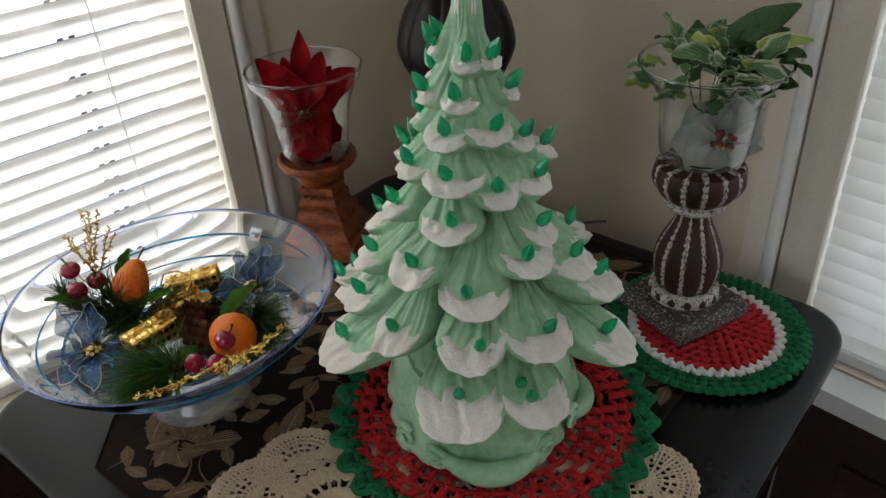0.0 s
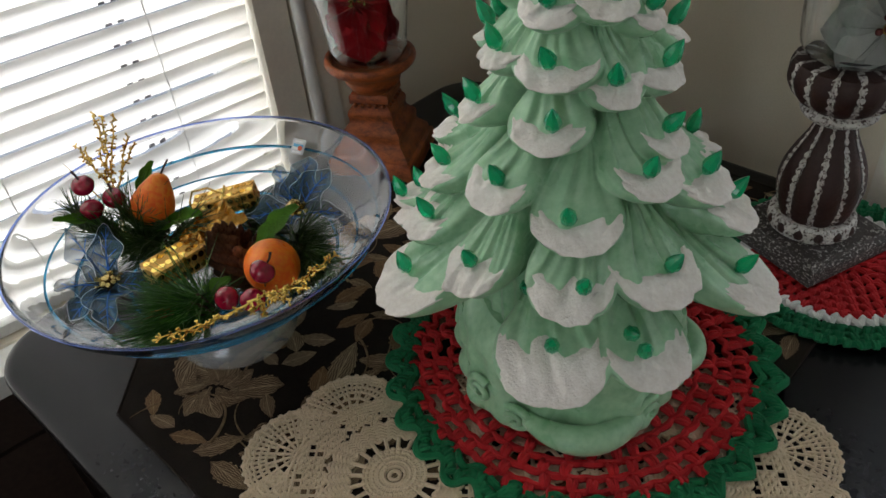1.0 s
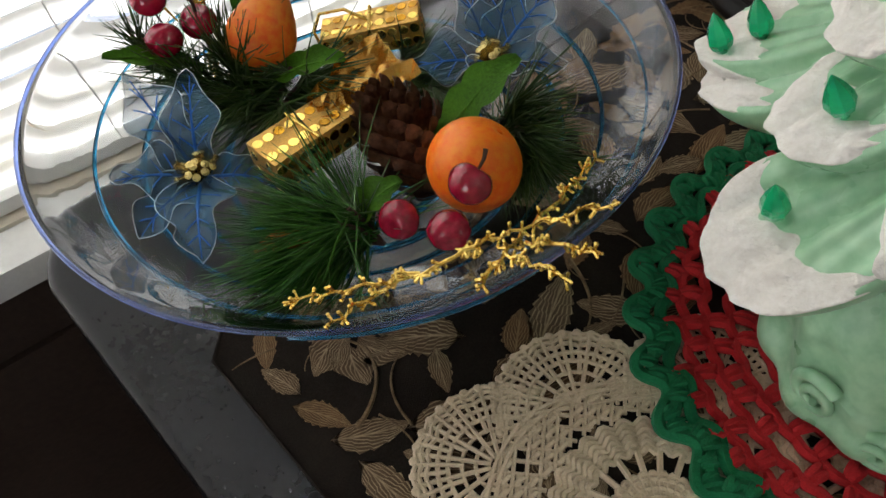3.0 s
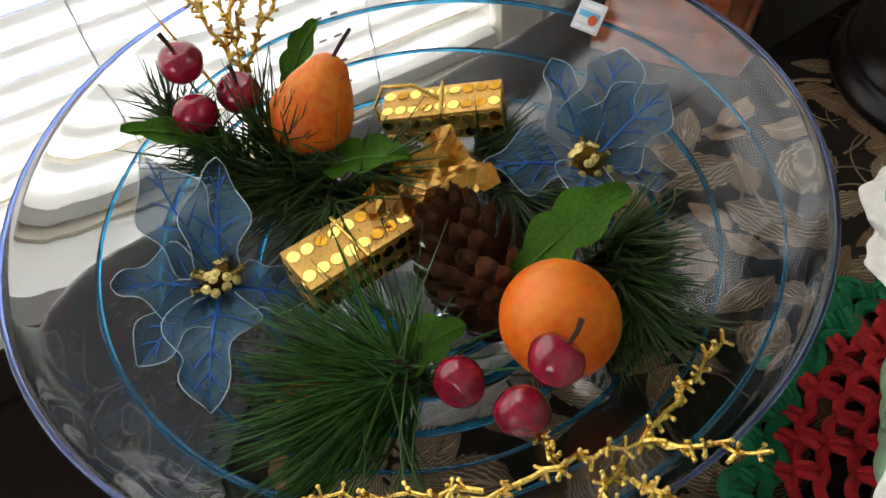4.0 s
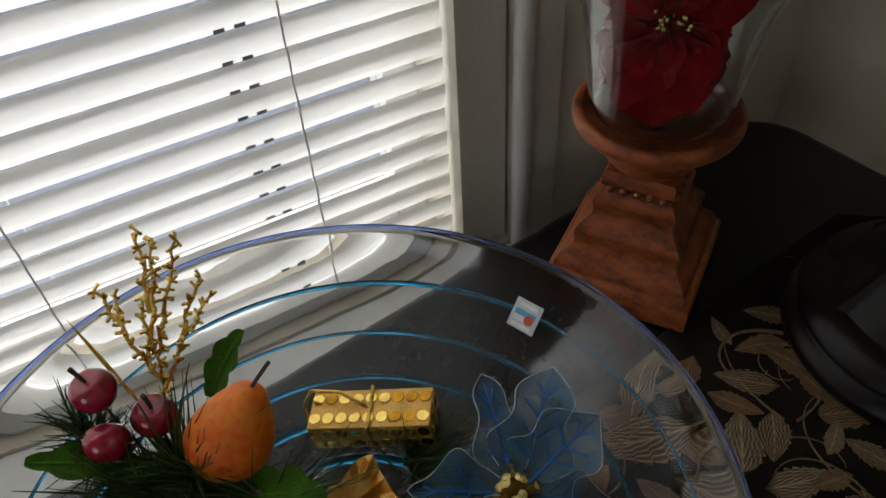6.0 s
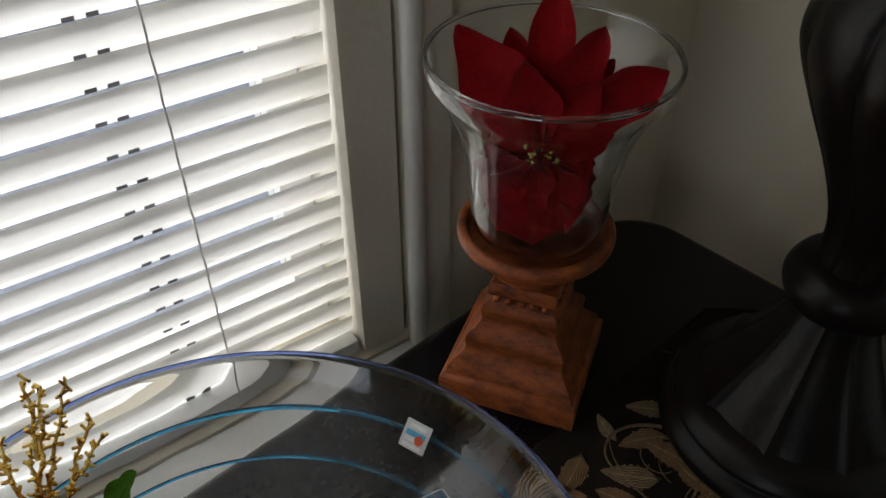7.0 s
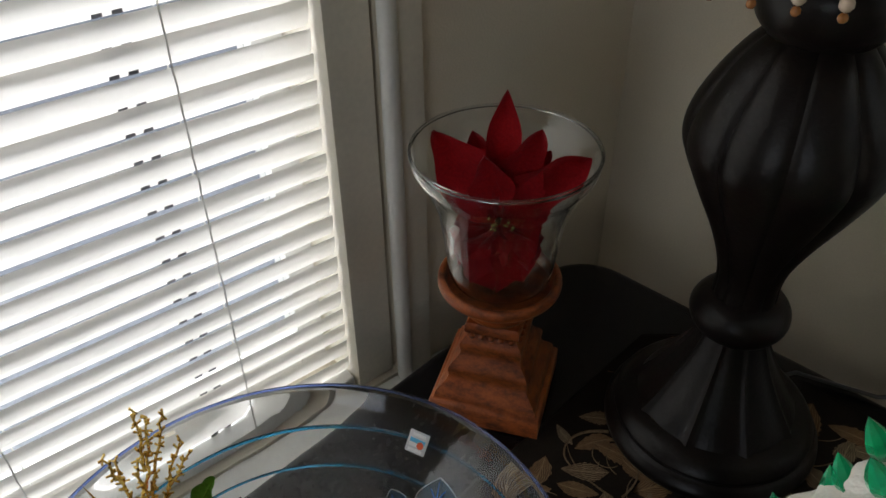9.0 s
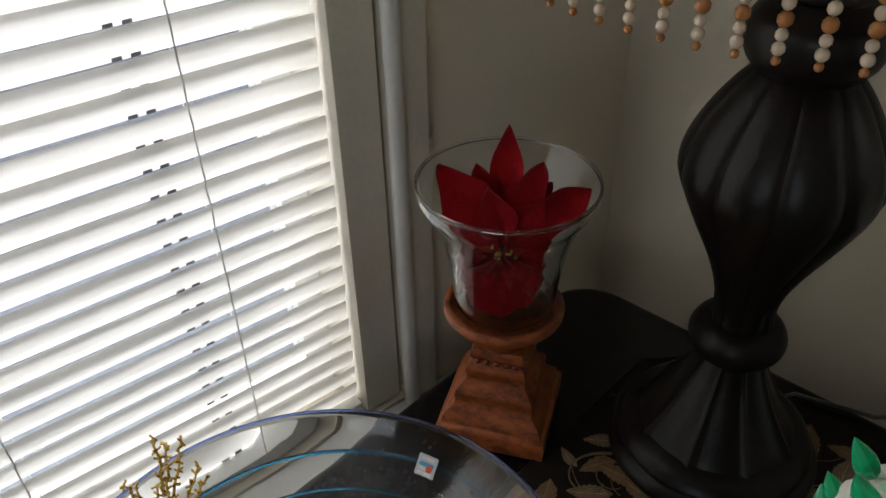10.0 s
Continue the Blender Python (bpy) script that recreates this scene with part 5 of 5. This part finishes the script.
bm = bmesh.new()
square_stack(bm, [(0.0445, 0), (0.0455, 0.001), (0.0455, 0.017), (0.0445, 0.019), (0.0425, 0.020)])
part("plinth", bm, M_REDWOOD, redped)
bm = bmesh.new()
lv = [(0.0425, 0.0202)]
for k in range(19):
    u = k / 18
    lv.append((0.0415 - 0.0215 * u ** 0.85 + 0.0019 * math.sin(u * 5.2 * math.pi), 0.021 + 0.056 * u))
square_stack(bm, lv + [(0.0205, 0.0785)])
part("stepped_body", bm, M_REDWOOD, redped)
for sx, sy in ((0, -1), (1, 0), (0, 1), (-1, 0)):
    for k in range(5):
        bm = bmesh.new()
        blob(bm, (0, 0, 0), 0.0026, 10)
        b_ = part("bead", bm, M_REDWOOD, redped)
        o_ = (k - 2) * 0.0078
        b_.location = (sx * 0.0215 + (o_ if sx == 0 else 0), sy * 0.0215 + (o_ if sy == 0 else 0), 0.0775)
bm = bmesh.new()
square_stack(bm, [(0.020, 0.0786), (0.0215, 0.080), (0.0215, 0.087), (0.020, 0.089)])
part("collar", bm, M_REDWOOD, redped)
bm = bmesh.new()
lathe(bm, smooth_profile([(0.022, 0.0892), (0.0285, 0.097), (0.030, 0.103), (0.036, 0.110), (0.0445, 0.116), (0.0475, 0.121), (0.0465, 0.126), (0.0425, 0.1265), (0.040, 0.122), (0.037, 0.1185), (0.0, 0.1185)], 4), 72)
part("cup", bm, M_REDWOOD, redped)


def vase(m, name, label, prof_in, wall=0.0016):
    o = thing(name, m, label, "vase")
    p1 = smooth_profile(prof_in, 6)
    outer = [(r + wall, z - (wall if r < 1e-6 or i < 4 else 0)) for i, (r, z) in enumerate(p1)]
    outer[0] = (0.0, p1[0][1] - 0.003)
    bm = bmesh.new()
    lathe(bm, outer + [((p1[-1][0] + wall / 2), p1[-1][1] + 0.0008)] + p1[::-1], 96)
    bmesh.ops.recalc_face_normals(bm, faces=bm.faces[:])
    part("glass_body", bm, M_GLASSV, o, angle=80).visible_shadow = False
    bm = bmesh.new()
    rr = p1[-1][0] + wall / 2
    tube(bm, [(rr * math.cos(a), rr * math.sin(a), p1[-1][1] + 0.0012) for a in (2 * math.pi * k / 96 for k in range(96))], 0.0013, 8, closed=True)
    part("lip", bm, M_GLASSV, o).visible_shadow = False
    return o


VZ = CZ + 0.1185
vase(pose(-0.170, 0.857, VZ), "glass_vase", "clear flared glass vase on a wooden pedestal", [(0.0, 0.0035), (0.026, 0.0042), (0.0365, 0.010), (0.0395, 0.030), (0.0425, 0.052), (0.0465, 0.072), (0.0545, 0.091), (0.0625, 0.1045), (0.0645, 0.1145)])
poin = thing("red_poinsettia", pose(-0.173, 0.836, 0.923), "red velvet artificial poinsettia standing in a glass vase", "artificial flower")
for k, (ang, ln, w, lean) in enumerate(((2, 0.082, 0.0125, 0.42), (-42, 0.076, 0.019, 0.30), (26, 0.068, 0.016, 0.3), (60, 0.078, 0.018, 0.30), (-74, 0.052, 0.012, 0.45), (74, 0.052, 0.013, 0.45), (146, 0.054, 0.018, 0.30),
                                        (180, 0.066, 0.027, 0.15), (-146, 0.054, 0.018, 0.30), (-14, 0.050, 0.014, 0.1), (112, 0.036, 0.014, 0.5), (-112, 0.036, 0.013, 0.5), (165, 0.066, 0.02, 0.5), (-165, 0.066, 0.02, 0.5),
                                        (150, 0.064, 0.020, 0.7), (-150, 0.064, 0.020, 0.7), (42, 0.055, 0.014, 0.5), (-22, 0.058, 0.013, 0.5),
                                        (158, 0.056, 0.019, 0.05), (-158, 0.056, 0.019, 0.05), (140, 0.044, 0.018, 0.12), (-140, 0.044, 0.018, 0.12))):
    a = radians(ang)
    tip = Vector((math.sin(a) * ln * 0.9, ln * lean, math.cos(a) * ln))
    bm = bmesh.new()
    petal(bm, tip * 0.05, tip, w, -0.004, (0, -1, 0.15), k * 1.7, 0.14)
    bmesh.ops.solidify(bm, geom=bm.faces[:], thickness=0.0005)
    part("petal", bm, M_POINS, poin)
r6 = random.Random(2)
for k in range(12):
    bm = bmesh.new()
    blob(bm, (r6.gauss(0, 0.0042), -0.004 - r6.random() * 0.003, r6.gauss(0, 0.0042)), 0.0014, 8)
    part("stamen", bm, M_PALEGOLD, poin)
bm = bmesh.new()
tube(bm, [(0, 0.004, 0), (0, 0.012, -0.03), (0, 0.016, -0.060)], 0.0018, 8)
part("stem", bm, M_STEM, poin)

# ---- dark distressed pedestal with glass vase, white flower and leaves ----
DZ = CZ + 0.0098
dark = thing("distressed_pedestal", pose(0.229, 0.677, DZ, 0, 0, 30), "dark brown distressed fluted candle pedestal with whitewashed grooves", "pedestal")
bm = bmesh.new()
square_stack(bm, [(0.0470, 0), (0.0478, 0.001), (0.0478, 0.013), (0.0470, 0.014), (0.0440, 0.0175), (0.0430, 0.0195), (0.0425, 0.020)])
part("base", bm, M_PEDGREY, dark, "dark square base with worn white paint")
bm = bmesh.new()
lathe(bm, smooth_profile([(0.033, 0.0202), (0.0355, 0.023), (0.0355, 0.031), (0.032, 0.035)], 3), 64)
part("collar", bm, M_PEDWHITE, dark, "whitewashed collar")
for k in range(14):
    bm = bmesh.new()
    a = 2 * math.pi * k / 14
    blob(bm, (0, 0, 0), 0.0052, 12, (1, 1, 1.05))
    part("stud", bm, M_PED, dark).location = (0.0325 * math.cos(a), 0.0325 * math.sin(a), 0.0275)


def fluted(name, prof, lobes, depth, label):
    """Melon-fluted turning: dark lobes, with whitewashed rods in the grooves."""
    bm = bmesh.new()
    pr = smooth_profile(prof, 6)
    lathe(bm, pr, lobes * 12, lambda a, r, z: r * (1 - depth * (1 - abs(math.sin(a * lobes / 2)) ** 0.6)))
    ob = part(name, bm, M_PED, dark, label)
    for k in range(lobes):
        a = 2 * math.pi * k / lobes
        bm = bmesh.new()
        rows = []
        for r, z in pr[1:-1]:
            row = []
            for s in (-1, -0.5, 0, 0.5, 1):
                w = 0.0024 * min(1, r / 0.03) * (1 + 0.35 * math.sin(z * 900 + k * 3) + 0.2 * math.sin(z * 2300 + k))
                rr = r * (1 - depth * (1 - abs(math.sin((w * s / r) * lobes / 2)) ** 0.6)) + 0.0006
                row.append((rr * math.cos(a + w * s / r), rr * math.sin(a + w * s / r), z))
            rows.append(row)
        grid(bm, rows)
        part("groove", bm, M_PEDWHITE, ob)
    return ob


fluted("baluster", [(0.029, 0.0352), (0.0325, 0.046), (0.0345, 0.062), (0.0325, 0.078), (0.0265, 0.094), (0.0195, 0.108), (0.0160, 0.118), (0.0158, 0.122)], 10, 0.10, "")
bm = bmesh.new()
lathe(bm, smooth_profile([(0.0165, 0.1222), (0.0235, 0.125), (0.0285, 0.129), (0.0295, 0.1325), (0.026, 0.136)], 3), 64)
part("ring", bm, M_PEDWHITE, dark)
fluted("cap", [(0.0275, 0.1362), (0.0375, 0.144), (0.0435, 0.155), (0.0440, 0.164), (0.0415, 0.171), (0.036, 0.1735), (0.0, 0.1735)], 14, 0.09, "")
VB = DZ + 0.1735
vase(pose(0.229, 0.677, VB), "glass_vase", "clear flared glass vase with greyish tint on a dark pedestal", [(0.0, 0.0035), (0.026, 0.0042), (0.0375, 0.010), (0.0405, 0.030), (0.0415, 0.048), (0.0445, 0.066), (0.053, 0.083), (0.0615, 0.093), (0.0645, 0.0985)])
M_WPETAL = mat("white_fabric_petal", (0.68, 0.68, 0.62), 0.7, 0, 0.12, 50, 600, 0.0003, sheen=0.3, other=(0.55, 0.57, 0.50))
M_VARI = veined("variegated_leaf", (0.085, 0.19, 0.06), (0.52, 0.58, 0.40), 5, 1.2, 0.06, 0.5, edge=0.40, spec=0.4)
M_LEAFD = mat("dark_green_leaf", (0.045, 0.11, 0.03), 0.5, 0, 0.3, 60, 500, 0.0003)
M_LIME = veined("yellow_green_leaf", (0.28, 0.40, 0.06), (0.62, 0.64, 0.36), 5, 1.2, 0.06, 0.5, edge=0.42, spec=0.4)
white = thing("white_flower", pose(0.236, 0.652, VB + 0.036), "large white artificial flower with dark red centre inside a vase", "artificial flower")
for k in range(7):
    a = radians(k * 51 + 8)
    ln = 0.044
    tip = Vector((math.sin(a) * ln * 0.95, 0.012, math.cos(a) * ln * 0.95))
    bm = bmesh.new()
    petal(bm, tip * 0.08, tip, 0.023, -0.005, (0, -1, 0.1), k, 0.10)
    bmesh.ops.solidify(bm, geom=bm.faces[:], thickness=0.0006)
    part("petal", bm, M_WPETAL, white)
M_WINE = mat("wine_red_stamen", (0.14, 0.02, 0.015), 0.6)
M_YEL = mat("yellow_stamen", (0.5, 0.32, 0.05), 0.6)
for k in range(16):
    bm = bmesh.new()
    blob(bm, (r6.gauss(0, 0.0045), -0.006 - r6.random() * 0.004, r6.gauss(0.0, 0.0045)), 0.0028, 8)
    part("stamen", bm, M_WINE if k % 4 else M_YEL, white)
bm = bmesh.new()
tube(bm, [(0, 0.002, 0), (-0.004, 0.015, -0.02), (-0.007, 0.025, -0.0318)], 0.0018, 8)
part("stem", bm, M_LEAFD, white)
green = thing("foliage_bunch", pose(0.229, 0.677, VB + 0.0045), "bunch of variegated green artificial leaves rising from a vase", "greenery")
r7 = random.Random(9)
for k in range(92):
    a = r7.uniform(0, 2 * math.pi)
    rad = r7.uniform(0.008, 0.052)
    z = r7.uniform(0.078, 0.112) - 0.15 * rad
    if k < 8:
        z = r7.uniform(0.055, 0.078)
        rad = r7.uniform(0.02, 0.038)
    p0 = Vector((rad * math.cos(a), rad * math.sin(a), z))
    d = Vector((math.cos(a + r7.gauss(0, 0.7)), math.sin(a + r7.gauss(0, 0.7)), r7.gauss(0.25, 0.5))).normalized()
    ln = r7.uniform(0.018, 0.031)
    bm = bmesh.new()
    petal(bm, p0, p0 + d * ln, ln * 0.34, r7.gauss(0.002, 0.002), (r7.gauss(0, 0.4), r7.gauss(-0.3, 0.4), 1), k, 0.20, 10, 7)
    part("leaf", bm, r7.choice((M_VARI, M_VARI, M_VARI, M_LEAFD, M_LIME)), green)
    if k % 12 == 0:
        bm = bmesh.new()
        tube(bm, [(0, 0, 0.0), (p0.x * 0.4, p0.y * 0.4 + 0.008, z * 0.55), p0], 0.0006, 5)
        part("stalk", bm, M_LEAFD, green)
for a_, b_, w_, m_ in (((0.01, 0.01, 0.104), (0.072, 0.012, 0.134), 0.015, M_LEAFD), ((0.0, 0.0, 0.104), (-0.030, -0.006, 0.124), 0.009, M_LEAFD), ((0.03, -0.01, 0.108), (0.076, -0.014, 0.112), 0.009, M_LIME),
                       ((0.02, 0.0, 0.112), (0.062, 0.004, 0.116), 0.008, M_LEAFD), ((-0.01, -0.02, 0.105), (-0.048, -0.03, 0.112), 0.012, M_VARI), ((0.0, -0.03, 0.100), (-0.02, -0.052, 0.112), 0.012, M_VARI), ((0.02, -0.03, 0.100), (0.045, -0.05, 0.090), 0.010, M_VARI)):
    bm = bmesh.new()
    petal(bm, a_, b_, w_, 0.003, (0.1, -0.5, 1), w_ * 900, 0.08, 14, 7)
    part("leaf", bm, m_, green)

# ---- table lamp ----
LP = (0.003, 0.831)
lamp = thing("table_lamp", pose(LP[0], LP[1], CZ + 0.0009), "dark bronze fluted urn table lamp with beaded shade", "lamp")
l0 = CZ + 0.0009


def lamp_part(name, prof, lobes=0, depth=0.0, label=""):
    def flute(a, r, z):
        c = abs(math.sin(a * lobes / 2))
        return r * (1 + depth * (1 - c) ** 4) if name == "bell" else r * (1 - depth * (1 - c ** 0.55))     # thin ribs on the bell, lobes on the urn
    bm = bmesh.new()
    lathe(bm, [(r, z - l0) for r, z in smooth_profile(prof, 7)], max(96, lobes * 14), flute if lobes else None)
    return part(name, bm, M_LAMP, lamp, label)


lamp_part("foot", [(0.076, l0), (0.0815, l0 + 0.003), (0.0825, l0 + 0.009), (0.079, l0 + 0.015), (0.0755, l0 + 0.018), (0.076, l0 + 0.022), (0.070, l0 + 0.030), (0.060, l0 + 0.034)])
lamp_part("bell", [(0.0595, l0 + 0.0342), (0.056, l0 + 0.040), (0.0475, l0 + 0.053), (0.0375, l0 + 0.070), (0.029, l0 + 0.088), (0.0235, l0 + 0.103), (0.0225, l0 + 0.107)], 9, 0.07)
lamp_part("neck_ring", [(0.0225, l0 + 0.1072), (0.030, l0 + 0.111), (0.0345, l0 + 0.119), (0.0345, l0 + 0.127), (0.030, l0 + 0.135), (0.0225, l0 + 0.139)])
lamp_part("urn", [(0.0225, l0 + 0.1392), (0.0222, l0 + 0.155), (0.0265, l0 + 0.173), (0.036, l0 + 0.196), (0.050, l0 + 0.224), (0.0610, l0 + 0.248), (0.0640, l0 + 0.262), (0.0610, l0 + 0.279), (0.052, l0 + 0.299), (0.040, l0 + 0.318), (0.0305, l0 + 0.329)], 10, 0.055)
lamp_part("upper_knob", [(0.0303, l0 + 0.3292), (0.0375, l0 + 0.338), (0.0400, l0 + 0.350), (0.0375, l0 + 0.362), (0.026, l0 + 0.372), (0.013, l0 + 0.378), (0.012, l0 + 0.47)])
M_SHADE = mat("cream_lampshade", (0.62, 0.52, 0.36), 0.8, 0, 0.1, 20, 500, 0.0004)
SR, SZ = 0.200, 1.184 - l0
bm = bmesh.new()
lathe(bm, [(SR, SZ), (SR * 0.96, SZ + 0.03), (SR * 0.60, SZ + 0.22), (SR * 0.60 - 0.002, SZ + 0.22), (SR * 0.96 - 0.002, SZ + 0.03), (SR - 0.002, SZ + 0.0004)], 96)
bmesh.ops.delete(bm, geom=[f for f in bm.faces if len(f.verts) > 4], context="FACES")
part("shade", bm, M_SHADE, lamp, "cream fabric shade")
for k in range(3):
    a = 2 * math.pi * k / 3
    bm = bmesh.new()
    tube(bm, [(0.010 * math.cos(a), 0.010 * math.sin(a), SZ + 0.12), (SR * 0.78 * math.cos(a), SR * 0.78 * math.sin(a), SZ + 0.12)], 0.0015, 6)
    part("spider_arm", bm, M_LAMP, lamp)
M_BEADP = mat("pearl_bead", (0.58, 0.46, 0.34), 0.25, 0, 0.1, 60, 300, coat=0.3)
M_BEADA = mat("amber_bead", (0.48, 0.20, 0.06), 0.2, 0, 0.2, 60, 300, trans=0.3)
BEADS = ((0.0024, 0), (0.0028, 1), (0.0022, 0), (0.0028, 1), (0.0024, 0), (0.0030, 1), (0.0026, 0), (0.0030, 1), (0.0024, 0), (0.0026, 0), (0.0018, 1))
bead_data = {}
rest = bmesh.new()
for k in range(88):
    a = 2 * math.pi * k / 88
    x, y, z = SR * 0.992 * math.cos(a), SR * 0.992 * math.sin(a), SZ + 0.010
    if not 32 <= k <= 67:                                # strands at the back of the shade stay joined
        for r, mi in BEADS:
            blob(rest, (x, y, z - r), r, 8, mi=mi)
            z -= 2 * r
        continue
    bm = bmesh.new()
    tube(bm, [(x, y, z), (x, y, z - 0.053)], 0.0004, 5)
    strand = part("bead_strand", bm, M_BEADP, lamp, "thread of pearl and amber beads" if k == 32 else "")
    for r, mi in BEADS:
        if (r, mi) not in bead_data:
            bm = bmesh.new()
            blob(bm, (0, 0, 0), r, 10)
            bead = part("bead", bm, (M_BEADP, M_BEADA)[mi], strand)
            bead_data[(r, mi)] = bead.data
        else:
            bead = new("bead", bead_data[(r, mi)])
            bead.parent = strand
        bead.location = (x, y, z - r)
        z -= 2 * r
tagged(part("bead_fringe", rest, [M_BEADP, M_BEADA], lamp, "fringe of pearl and amber beads"), kind="stuff")
# the lamp's lead over the cloth's edge
lead = thing("lamp_lead", pose(0.06, 0.88, CZ + 0.0025), "thin dark electric lead lying on the table", "cable")
bm = bmesh.new()
tube(bm, [(0, 0, 0), (0.03, 0.012, 0), (0.06, 0.0, 0), (0.09, -0.012, 0), (0.125, -0.01, 0)], 0.0018, 8)
part("lead_wire", bm, mat("dark_grey_cable", (0.06, 0.06, 0.06), 0.35), lead)
